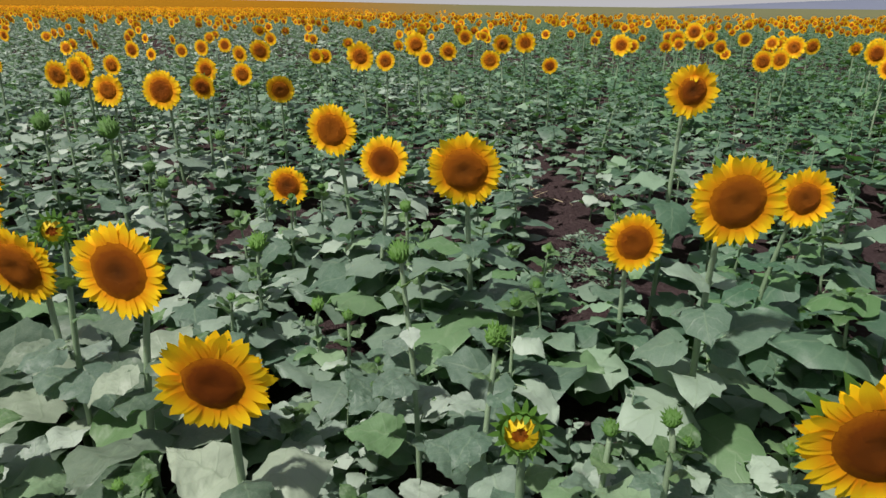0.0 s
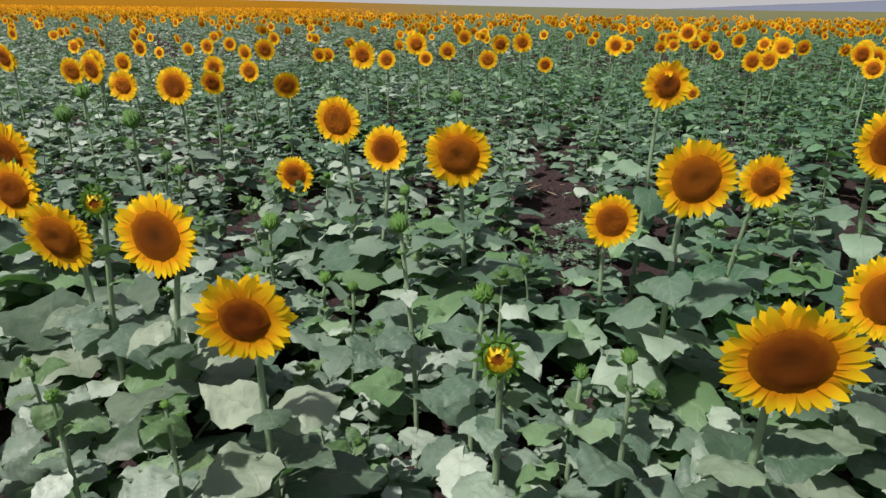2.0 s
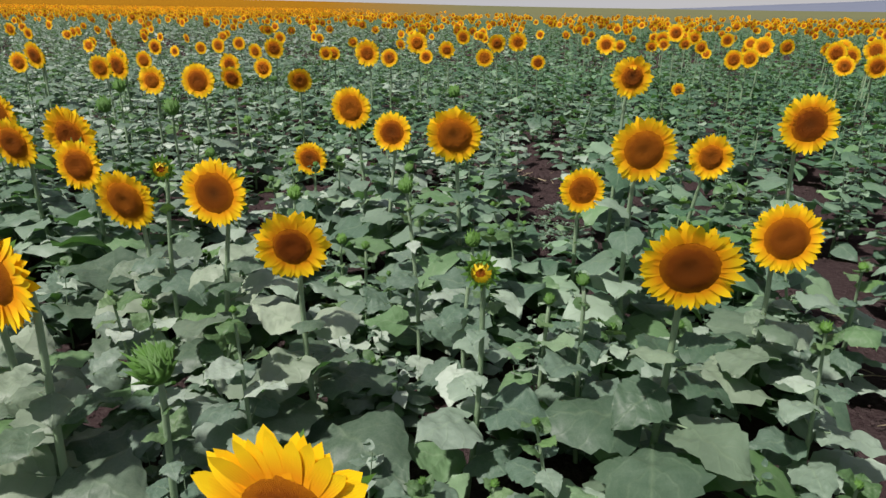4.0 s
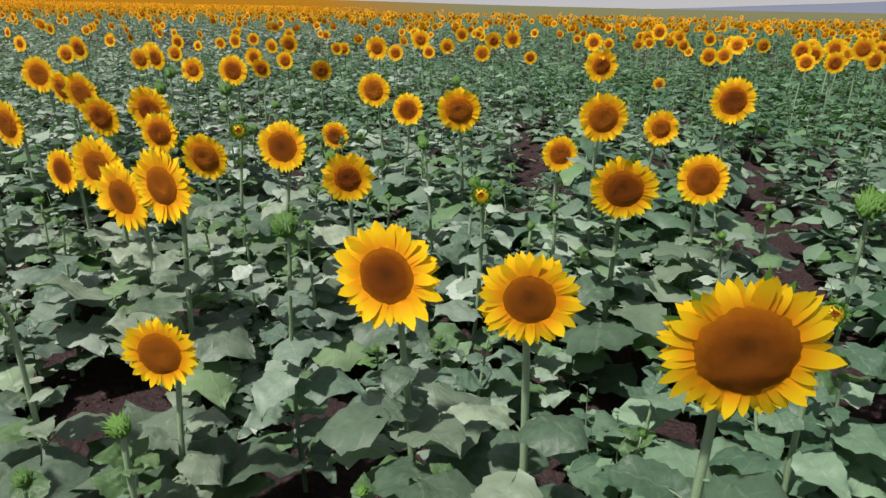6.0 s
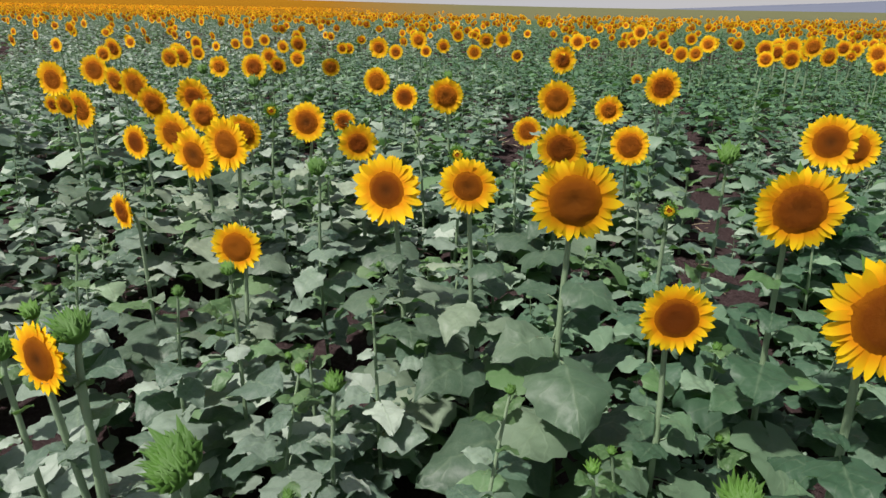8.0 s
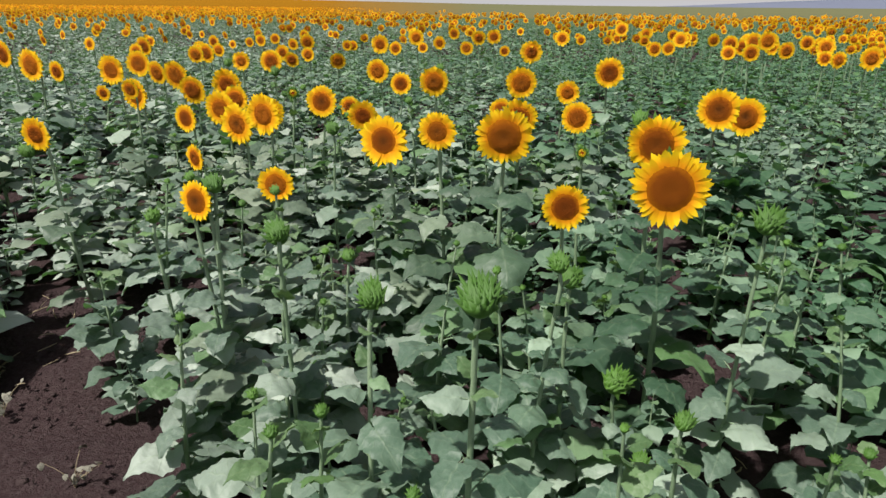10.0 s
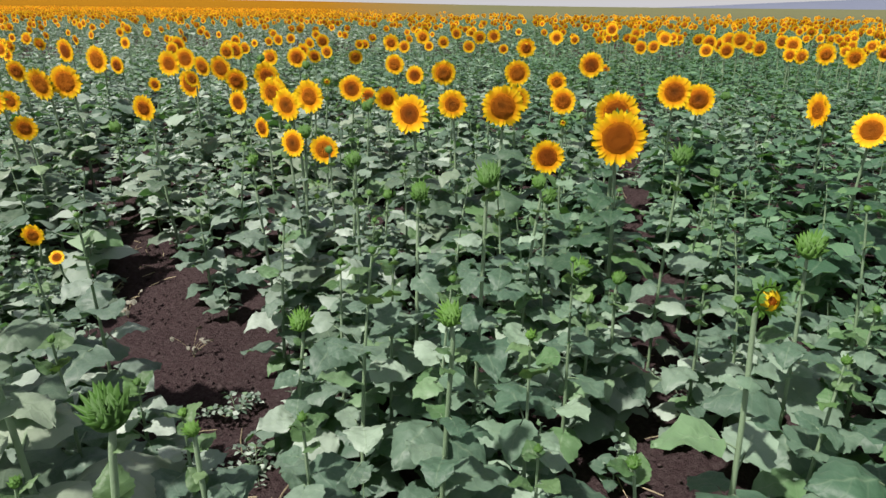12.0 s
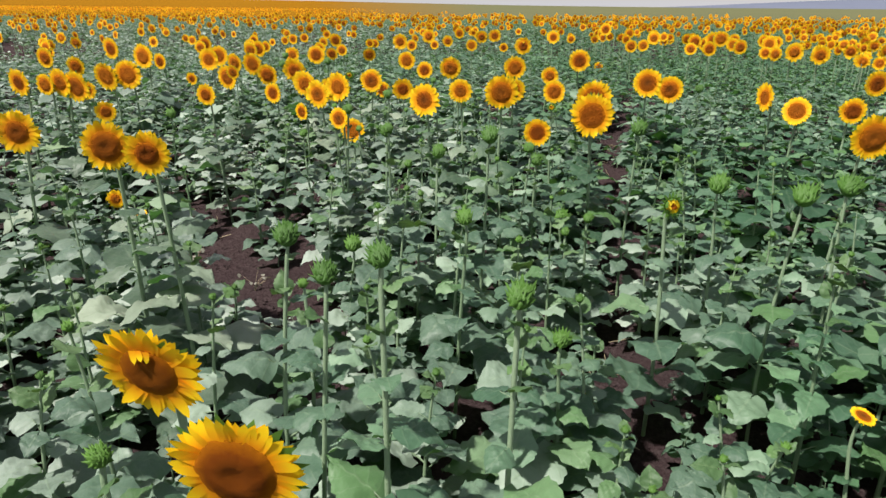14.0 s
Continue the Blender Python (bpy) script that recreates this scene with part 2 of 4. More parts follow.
def sheet(P, UV, slot=0):
    """Triangles over a grid of points P[i, j]."""
    a, b = P.shape[:2]
    i = np.arange(a * b).reshape(a, b)
    q = np.stack([i[:-1, :-1], i[1:, :-1], i[1:, 1:], i[:-1, 1:]], -1).reshape(-1, 4)
    f = np.concatenate([q[:, [0, 1, 2]], q[:, [0, 2, 3]]])
    return P.reshape(-1, 3), f, UV.reshape(-1, 2), np.full(len(f), slot)


def tube(points, radii, sides=6, slot=0):
    """A round tube along points, closed at its end."""
    P = np.asarray(points, float)
    T = np.gradient(P, axis=0)
    T /= np.linalg.norm(T, axis=1)[:, None]
    ref = np.array((1.0, 0.0, 0.0)) if abs(T[0][0]) < 0.8 else np.array((0.0, 1.0, 0.0))
    A = np.cross(T, ref)
    A /= np.linalg.norm(A, axis=1)[:, None]
    B = np.cross(T, A)
    w = np.linspace(0, 2 * np.pi, sides + 1)
    R = np.asarray(radii, float)[:, None, None]
    G = P[:, None] + R * (A[:, None] * np.cos(w)[None, :, None] + B[:, None] * np.sin(w)[None, :, None])
    u = np.repeat(np.linspace(0, 1, sides + 1)[None], len(P), 0)
    v = np.repeat(np.linspace(0, 1, len(P))[:, None], sides + 1, 1)
    return sheet(G, np.stack([u, v], -1), slot)


def leaf_blade(ns, nv, r, petiole_sides=5):
    """A heart-shaped blade one long on a bowed stalk; it grows out along +y from the origin."""
    stalk = r.uniform(0.32, 0.58)
    rise = radians(r.uniform(12, 48))
    t = np.linspace(0, 1, 4)
    bow = rise * (1.15 - 0.75 * t)
    sy = np.concatenate([[0], np.cumsum(np.cos(bow[:-1]) * stalk / 3)])
    sz = np.concatenate([[0], np.cumsum(np.sin(bow[:-1]) * stalk / 3)])
    stem = np.stack([0 * sy, sy, sz], -1)
    s = np.linspace(0, 1, ns) ** 1.35
    v = np.linspace(-1, 1, nv)
    w = r.uniform(0.42, 0.56) * 2.68 * np.clip(s, 1e-4, 1) ** 0.45 * np.clip(1 - s, 1e-4, 1) ** 1.22
    if ns > 7:
        w = w * (1 + 0.055 * np.where(np.arange(ns) % 2, 1, -1) * np.array([r.uniform(0.2, 1.6) for _ in range(ns)]))
    start, drop = radians(r.uniform(-10, 18)), radians(r.uniform(6, 58))
    ang = start - drop * s ** 1.3
    ds = np.gradient(s)
    cy, cz = np.cumsum(np.cos(ang) * ds), np.cumsum(np.sin(ang) * ds)
    cy, cz = cy - cy[0], cz - cz[0]
    av = np.abs(v)[None]
    X = v[None] * w[:, None] + 0.05 * r.uniform(-1, 1) * (s[:, None] ** 2)
    back = 0.24 * av ** 1.6 * (1 - s[:, None]) ** 2.2
    fold, sag = r.uniform(0.0, 0.28), r.uniform(0.05, 0.42)
    lift = fold * av * w[:, None] - sag * av ** 2.2 * w[:, None]
    ph, ph2 = r.uniform(0, 6.3), r.uniform(0, 6.3)
    wave = 0.075 * av * np.sin(s[:, None] * 9 + ph + np.sign(v)[None] * ph2) + 0.034 * np.sin(s[:, None] * 21 + 5 * v[None] + ph2)
    if ns > 12:
        wave = wave - 0.011 * np.cos(6.2832 * 4 * (s[:, None] - 0.375 * av)) * np.clip(av * 3, 0, 1) * (1 - s[:, None])
    twist = radians(r.uniform(-16, 16)) * s[:, None] * v[None] * w[:, None]
    Y = cy[:, None] - back * np.cos(ang)[:, None] - lift * np.sin(ang)[:, None]
    Z = cz[:, None] - back * np.sin(ang)[:, None] + lift * np.cos(ang)[:, None] + wave + twist
    P = np.stack([X, Y + sy[-1], Z + sz[-1]], -1)
    UV = np.stack(np.broadcast_arrays(v[None] * 0.5 + 0.5, s[:, None]), -1).astype(float)
    blade = sheet(P, UV)
    if not petiole_sides:
        return blade
    return join([blade, tube(stem, np.linspace(0.022, 0.015, 4), petiole_sides, 1)])


def petal_shape(r, n=6):
    """One ray petal, one long along +y, its face up."""
    s = np.linspace(0, 1, n)
    w = r.uniform(0.115, 0.150) * np.interp(s, (0, 0.25, 0.55, 0.82, 1), (0.95, 1.0, 1.0, 0.64, 0.02))
    bend = r.uniform(-0.16, 0.16)
    v = np.array((-1.0, 0.0, 1.0))
    X = v[None] * w[:, None] + r.uniform(-0.06, 0.06) * s[:, None] ** 2
    Z = bend * s[:, None] ** 2 + 0.10 * np.abs(v)[None] * w[:, None] * r.uniform(0.3, 1.4)
    P = np.stack(np.broadcast_arrays(X, s[:, None], Z), -1).astype(float)
    UV = np.stack(np.broadcast_arrays(v[None] * 0.5 + 0.5, s[:, None]), -1).astype(float)
    return sheet(P, UV)


def disc_shape(rings, seg, r):
    """The seed disc of radius one in the xy plane, domed, with a dimple and a rough rim."""
    q = np.linspace(0, 1, rings)
    a = np.linspace(0, 2 * np.pi, seg + 1)
    z = 0.20 * (1 - q ** 2.4) - 0.10 * np.exp(-(q / 0.35) ** 2)
    jit = np.array([[r.uniform(-1, 1) for _ in range(seg)] for _ in q])
    jit = np.concatenate([jit, jit[:, :1]], 1)
    rad = q[:, None] * (1 + 0.03 * jit * q[:, None])
    Z = z[:, None] + 0.018 * jit * q[:, None] ** 0.7
    Z[0] = z[0]
    P = np.stack([rad * np.cos(a)[None], rad * np.sin(a)[None], Z], -1)
    UV = np.stack(np.broadcast_arrays(a[None] / 6.2832, q[:, None]), -1).astype(float)
    return sheet(P, UV)


def pointed(base, side, length, out, up):
    """A thin pointed bract between two base points and a tip."""
    base, side, out, up = (np.asarray(q, float) for q in (base, side, out, up))
    mid = base + out * length * 0.5 + up * length * 0.10
    tip = base + out * length
    v = np.array([base - side, base + side, mid + side * 0.85, mid - side * 0.85, tip])
    uv = np.array([(0, 0), (1, 0), (1, 0.5), (0, 0.5), (0.5, 1)], float)
    return v, np.array([(0, 1, 2), (0, 2, 3), (3, 2, 4)]), uv, np.zeros(3, int)


def cup_shape(seg, r, bracts=16):
    """The green back of a flower head of disc radius one: a shallow cup with a collar of bracts."""
    prof = np.array([(0.97, -0.05), (0.98, -0.14), (0.72, -0.34), (0.34, -0.46), (0.16, -0.62)])
    a = np.linspace(0, 2 * np.pi, seg + 1)
    P = np.stack([prof[:, :1] * np.cos(a)[None], prof[:, :1] * np.sin(a)[None], np.repeat(prof[:, 1:], seg + 1, 1)], -1)
    UV = np.stack(np.broadcast_arrays(a[None] / 6.2832, np.linspace(0, 1, 5)[:, None]), -1).astype(float)
    pieces = [sheet(P, UV)]
    for i in range(bracts):
        w = 2 * np.pi * (i + r.uniform(-0.3, 0.3)) / bracts
        o, s = np.array((np.cos(w), np.sin(w), 0.0)), np.array((-np.sin(w), np.cos(w), 0.0))
        tilt = r.uniform(-0.35, 0.15)
        pieces.append(pointed(o * 0.92 + np.array((0, 0, -0.12)), s * 0.17, r.uniform(0.55, 0.85), o * 0.95 + np.array((0, 0, tilt)), (0, 0, 0.5)))
    return join(pieces)


def opening_shape(n, r):
    """A half-open head of radius one about +z: a cup, a spreading collar of bracts and an inner one that still bends inwards."""
    pieces = [cup_shape(18, r, 0)]
    for ring, (foot, z, reach, rise) in enumerate(((0.93, -0.16, 0.62, 0.10), (0.95, -0.06, 0.52, 0.55), (0.88, 0.02, 0.42, 1.1))):
        for i in range(n):
            w = 2 * np.pi * (i + 0.33 * ring + r.uniform(-0.25, 0.25)) / n
            o, s = np.array((np.cos(w), np.sin(w), 0.0)), np.array((-np.sin(w), np.cos(w), 0.0))
            out = o * (1 - 0.75 * ring * r.uniform(0.7, 1.2)) + np.array((0, 0, rise + r.uniform(-0.2, 0.2)))
            pieces.append(pointed(o * foot + np.array((0, 0, z)), s * 0.15, reach * r.uniform(0.8, 1.2), out, (0, 0, 0.4) + o * 0.3))
    return pieces


def bud_shape(n, r):
    """A closed bud of radius one about +z: an urn whose skin is drawn out into layers of pointed bracts."""
    a = np.linspace(0, 2 * np.pi, 2 * n + 1)
    odd = (np.arange(2 * n + 1) % 2).astype(float)
    # radius and height where the skin lies, then the same for the bract tips, and which columns carry a tip
    rows = [(0.15, -0.90, 0, 0, None), (0.58, -0.68, 0, 0, None), (0.90, -0.26, 0, 0, None), (0.94, -0.08, 1.30, 0.52, odd),
            (0.92, 0.10, 0, 0, None), (0.88, 0.26, 1.16, 1.02, 1 - odd), (0.80, 0.44, 0, 0, None),
            (0.70, 0.58, 0.94, 1.36, odd), (0.58, 0.68, 0, 0, None), (0.45, 0.74, 0.62, 1.50, 1 - odd),
            (0.32, 0.78, 0, 0, None), (0.20, 0.80, 0.28, 1.42, odd), (0.02, 0.78, 0, 0, None)]
    P = []
    for rad, z, tr, tz, cols in rows:
        m = cols if cols is not None else 0 * odd
        jr = np.array([r.uniform(-0.26, 0.34) for _ in odd]) * m
        jz = np.array([r.uniform(-0.32, 0.30) for _ in odd]) * m
        ja = np.array([r.uniform(-0.16, 0.16) for _ in odd]) * m
        for j in (jr, jz, ja):
            j[-1] = j[0]
        R, Z = rad + (tr - rad) * m + jr, z + (tz - z) * m + jz
        P.append(np.stack([R * np.cos(a + ja), R * np.sin(a + ja), Z], -1))
    P = np.stack(P, 0)
    UV = np.stack(np.broadcast_arrays(a[None] / 6.2832, np.linspace(0, 1, len(rows))[:, None]), -1).astype(float)
    return sheet(P, UV)


rng = random.Random(11)
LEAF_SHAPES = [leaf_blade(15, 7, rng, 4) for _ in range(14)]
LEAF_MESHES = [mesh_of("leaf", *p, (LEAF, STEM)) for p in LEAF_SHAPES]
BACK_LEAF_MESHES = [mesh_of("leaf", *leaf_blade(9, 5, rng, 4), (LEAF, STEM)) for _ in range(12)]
SHADED_MATURE_MESHES = [mesh_of("leaf", *p, (SHADED_MATURE, STEM)) for p in LEAF_SHAPES]
YOUNG_MESHES = [mesh_of("young_leaf", *p, (YOUNG, STEM)) for p in LEAF_SHAPES[:6]]
PETAL_SHAPES = [petal_shape(rng) for _ in range(9)]
PETAL_MESHES = [mesh_of("petal", *p, (PETAL,)) for p in PETAL_SHAPES]
SHUT_MESHES = [mesh_of("petal", *p, (SHUT_PETAL,)) for p in PETAL_SHAPES[:4]]
DISC_MESHES = [mesh_of("disc", *disc_shape(9, 28, rng), (DISC,)) for _ in range(3)]
CUP_MESHES = [mesh_of("flower_head", *cup_shape(18, rng), (BRACT,)) for _ in range(3)]
BUD_MESHES = [mesh_of("bud", *bud_shape(12, rng), (BRACT,)) for _ in range(4)]
TIGHT_MESHES = [mesh_of("bud", *bud_shape(6, rng), (BRACT,)) for _ in range(3)]
OPENING_MESHES = [[mesh_of("bract", *p, (BRACT,)) for p in opening_shape(17, rng)] for _ in range(2)]   # the cup, then its bracts


def ring_of_petals(r, count, reach=0.72):
    """Poses of a head's petals on a disc of radius one: two staggered layers, the petals about as long as the disc's radius."""
    for i in range(count):
        k = i % 2
        w = 360 * (i + r.uniform(-0.45, 0.45)) / count
        length = reach * (r.uniform(0.80, 1.10) if k else r.uniform(0.88, 1.26))
        wide = r.uniform(1.35, 1.85)
        yield pose(0, 0, 0.02 - 0.07 * k, 0, 0, w) @ pose(0, 0.90, 0, r.uniform(-4, 7) - 5 * k, r.uniform(-7, 7), r.uniform(-7, 7)) @ Matrix.Diagonal((length * wide, length, length, 1))


CROWN_MESHES = []
for i in range(6):
    bits = [moved(rng.choice(PETAL_SHAPES), m) for m in ring_of_petals(rng, 84, 0.60 if i < 3 else 0.80)]
    CROWN_MESHES.append(mesh_of("petals", *join(bits), (PETAL,)))


# ---- ground ----
def soil_height(x, y):
    """The field rises a little ahead, and is rough with clods."""
    q = np.clip((y + 3.5) / 5.0, 0, 1)
    return -0.05 + 0.33 * q * q * (3 - 2 * q)


def land():
    """One sheet from the furrows under the camera out to the horizon."""
    u, v = np.linspace(-1, 1, 210), np.linspace(-1, 1, 260)
    x, y = 1.9 * np.sinh(8.05 * u), -1.5 + 1.9 * np.sinh(8.05 * v)
    X, Y = np.meshgrid(x, y, indexing="ij")
    Z = soil_height(X, Y)
    near = np.exp(-((X / 16) ** 2 + ((Y - 1) / 18) ** 2) ** 2)
    for (i, j), w in np.ndenumerate(near):
        if w > 0.02:
            p = Vector((X[i, j], Y[i, j], 0))
            Z[i, j] += w * (0.045 * noise.noise(p * 2.3) + 0.035 * noise.noise(p * 7.1) + 0.02 * noise.noise(p * 16.3))
    # gentle swell far out: the west lies higher
    R = np.hypot(X, Y + 4)
    A = np.degrees(np.arctan2(X, Y + 4))
    far = np.clip((R - 120) / 900, 0, 1)
    west = 1 / (1 + np.exp((A + 12) / 7))
    Z += far * R * (0.0065 * west + 0.0022)
    UV = np.stack([X, Y], -1) * 0.1
    ob = new("ground", mesh_of("ground", *sheet(np.stack([X, Y, Z], -1), UV), (SOIL,)))
    return tagged(ob, "dry purple-brown cloddy soil of the sunflower field, crops farther out", "ground", kind="structure")


land()


def ridge(name, near, az0, az1, height, label):
    """A long low range of hills along the horizon."""
    n = 90
    a = np.radians(np.linspace(az0, az1, n))
    rows = []
    for q, h in ((1.0, -20.0), (1.05, 0.45), (1.15, 1.0), (1.5, -10.0)):
        crest = np.array([noise.noise(Vector((i * 0.09, q, 3.0))) for i in range(n)])
        f = np.clip(np.linspace(0, 1, n) * 2.0, 0, 1) ** 1.2
        z = h if h < 0 else h * height * f * (1 + 0.22 * crest)
        rows.append(np.stack([near * q * np.sin(a), near * q * np.cos(a) - 4, np.broadcast_to(z, (n,))], -1))
    P = np.stack(rows, 1)
    UV = np.stack(np.meshgrid(np.linspace(0, 1, n), np.linspace(0, 1, 4), indexing="ij"), -1)
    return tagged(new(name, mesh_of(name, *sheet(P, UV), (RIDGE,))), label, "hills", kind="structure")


ridge("backdrop", 2300, 4, 75, 84, "low hills along the far horizon, blue-grey haze in their colour")


# ---- plants ----
def part(name, data, parent, m, label=""):
    ob = new(name, data)
    ob.parent = parent
    ob.matrix_basis = m
    if label:
        ob["label"] = label
    return ob


def stem_points(foot, neck, back, r, n=7):
    """From the foot up to the neck, with a slight sway, then over to the back of the head."""
    foot, neck, back = Vector(foot), Vector(neck), Vector(back)
    side = Vector((r.uniform(-1, 1), r.uniform(-1, 1), 0)) * 0.025
    pts = [foot.lerp(neck, t) + side * math.sin(t * 3.1) for t in np.linspace(0, 1, n)]
    hook = neck + (neck - foot).normalized() * (back - neck).length * 0.55
    for t in (0.35, 0.7, 1.0):
        pts.append(neck.lerp(hook, t).lerp(hook.lerp(back, t), t))
    return pts


def along(pts, z):
    for a, b in zip(pts, pts[1:]):
        if a.z <= z <= b.z:
            return a.lerp(b, (z - a.z) / max(b.z - a.z, 1e-6))
    return pts[-2]


def facing(yaw, tilt):
    """Turns +z to the way that a flower looks: towards -y, turned by yaw, raised by tilt."""
    return pose(0, 0, 0, 0, 0, yaw) @ pose(0, 0, 0, 90 - tilt, 0, 0)


def leaves_on(root, pts, low, high, count, size, r, young=0, taper=0.62, grown=False):
    turn = r.uniform(0, 360)
    for i in range(count):
        f = i / max(count - 1, 1)
        z = low + (high - low) * (f + r.uniform(-0.04, 0.04))
        at = along(pts, min(max(z, low), high))
        length = size * (0.78 + 0.5 * math.sin(math.pi * min(f * 1.1 + 0.15, 1.0))) * (1 - taper * f ** 1.7) * r.uniform(0.75, 1.25)
        turn += 137.5 + r.uniform(-25, 25)
        green = YOUNG_MESHES if i >= count - young else BACK_LEAF_MESHES if root.location.y > 0.8 else SHADED_MATURE_MESHES if grown else LEAF_MESHES
        up = r.uniform(12, 46) if i >= count - young else r.uniform(-14, 18)
        part("leaf", r.choice(green), root, pose(*at, up, r.uniform(-16, 16), turn) @ Matrix.Scale(length, 4))


def rooted(name, x, y, label, group):
    z = float(soil_height(0, y)) - 0.02
    root = new(name)
    root.empty_display_size = 0.1
    root.location = (x, y, z)
    return tagged(root, label, "sunflower", group), z


def petals_apart(x, y):
    """The stretch of the plan, along the walk, whose heads have each petal apart."""
    return y < -1.0 and -1.6 < x < 1.3


def bloom(x, y, z, wide, yaw=0, tilt=0, folded=False):
    """A flowering plant whose head of that width has its middle at x, y, z."""
    r = random.Random(round(x * 997 + y * 131 + z * 17, 2))
    face = facing(yaw, tilt)
    n = face.to_3x3() @ Vector((0, 0, 1))
    broad = r.random() < 0.6   # a broad disc with short petals, or a small one with long petals
    radius = wide * (0.342 if broad else 0.30)
    back = Vector((x, y, z)) - n * radius * 0.62
    neck = back - n * 0.035 - Vector((0, 0, 0.09 + 0.15 * wide))
    size = "large" if wide > 0.255 else "small" if wide < 0.185 else "medium"
    nod = "nodding" if tilt < -5 else "upturned" if tilt > 5 else "level"
    root, zg = rooted("sunflower", neck.x + r.uniform(-0.07, 0.07), neck.y + r.uniform(-0.04, 0.1),
                      f"sunflower in full bloom with one {size} {nod} head, rooted in soil", "flowering sunflowers")
    o = root.location
    pts = [p - o for p in stem_points(o, neck, back, r)]
    thick = 0.0062 + 0.022 * wide
    part("stem", mesh_of("stem", *tube(pts, np.linspace(thick * 1.15, thick * 0.62, len(pts)), 8), (STEM,)), root, Matrix())
    tall = z - zg
    near = y < 2.5
    leaves_on(root, pts, 0.12 * tall, tall - 0.26 - 0.2 * wide, 15 if near else 9 if y < 6 else 5, r.uniform(0.150, 0.205) * (0.8 + wide) * (1.15 if y < -4 else 1.25 if y < 1.6 else 1.0), r, 0, 0.62 if wide < 0.17 else 0.36, True)
    spun = r.uniform(0, 360)
    spin = pose(0, 0, 0, 0, 0, spun)
    head = part("flower_head", r.choice(CUP_MESHES), root, Matrix.Translation(Vector((x, y, z)) - o) @ face @ spin @ Matrix.Scale(radius, 4),
                "green bracted flower head")
    part("disc", r.choice(DISC_MESHES), head, Matrix.Diagonal((1, 1, r.uniform(0.6, 1.3), 1)), "brown seed disc")
    if petals_apart(x, y):
        for m in ring_of_petals(r, 72, 0.62 if broad else 0.82):
            part("petal", r.choice(PETAL_MESHES), head, m)
    else:
        part("petals", r.choice(CROWN_MESHES[:3] if broad else CROWN_MESHES[3:]), head, Matrix(), "golden yellow ray petals")
    if folded:   # the uppermost petals lie over the disc
        for k in (-13, 1, 14):
            m = pose(0, 0, 0.10, 0, 0, k - spun) @ pose(0, 0.96, 0, r.uniform(4, 16), r.uniform(-10, 10), 180 + r.uniform(-12, 12))
            part("petal", r.choice(PETAL_MESHES), head, m @ Matrix.Diagonal((0.8, r.uniform(0.34, 0.5), 0.4, 1)))
    return root


def budding(x, y, z, wide):
    """A plant that ends in a closed green bud."""
    r = random.Random(round(x * 991 + y * 137 + z * 19, 2))
    tip = Vector((x, y + wide * 0.12, z - wide * 0.34))
    neck = tip - Vector((r.uniform(-0.01, 0.01), 0.012, 0.06))
    root, zg = rooted("budding_sunflower", x + r.uniform(-0.06, 0.06), y + r.uniform(-0.05, 0.05),
                      "young sunflower with a closed spiky green bud on a pale stem", "budding sunflowers")
    o = root.location
    pts = [p - o for p in stem_points(o, neck, tip, r)]
    part("stem", mesh_of("stem", *tube(pts, np.linspace(0.0095, 0.0062, len(pts)), 8), (STEM,)), root, Matrix())
    tall = z - zg
    leaves_on(root, pts, 0.12 * tall, tall - 0.06 - 0.4 * wide, 18, r.uniform(0.125, 0.170) * (1.15 if y < -3 else 1.0), r, 3, 0.62)
    part("bud", r.choice(BUD_MESHES), root, Matrix.Translation(Vector((x, y, z)) - o) @ pose(0, 0, 0, r.uniform(4, 40), r.uniform(-16, 16), 0) @ pose(0, 0, 0, 0, 0, r.uniform(0, 360))
         @ Matrix.Scale(wide * 0.47, 4), "bright green bud wrapped in pointed bracts")
    return root


def half_open(x, y, z, wide):
    """A plant whose bud has opened to a yellow eye."""
    r = random.Random(round(x * 983 + y * 139 + z * 23, 2))
    face = facing(r.uniform(-14, 20), r.uniform(8, 26))
    n = face.to_3x3() @ Vector((0, 0, 1))
    back = Vector((x, y, z)) - n * wide * 0.3
    neck = back - n * 0.02 - Vector((0, 0, 0.07))
    root, zg = rooted("opening_sunflower", neck.x + r.uniform(-0.04, 0.04), neck.y + r.uniform(0, 0.08),
                      "sunflower with a half-open green head and small yellow eye", "budding sunflowers")
    o = root.location
    pts = [p - o for p in stem_points(o, neck, back, r)]
    part("stem", mesh_of("stem", *tube(pts, np.linspace(0.0105, 0.0075, len(pts)), 8), (STEM,)), root, Matrix())
    tall = z - zg
    leaves_on(root, pts, 0.12 * tall, tall - 0.12, 13, r.uniform(0.14, 0.19), r, 2)
    cup, *bracts = r.choice(OPENING_MESHES)
    bud = part("opening_bud", cup, root, Matrix.Translation(Vector((x, y, z)) - o) @ face @ Matrix.Scale(wide * 0.40, 4), "spiky green half-open bud")
    for bract in bracts:
        part("bract", bract, bud, Matrix())
    part("disc", r.choice(DISC_MESHES), bud, Matrix.Translation((0, 0, 0.06)) @ Matrix.Diagonal((0.55, 0.55, 0.8, 1)), "small brown disc")
    for i in range(20):
        m = pose(0, 0, 0.02, 0, 0, i * 18 + r.uniform(-6, 6)) @ pose(0, 0.80, 0.0, r.uniform(14, 34), r.uniform(-8, 8), 180) @ Matrix.Diagonal((1.3, 0.56, 0.56, 1))
        part("petal", r.choice(SHUT_MESHES), bud, m)
    return root


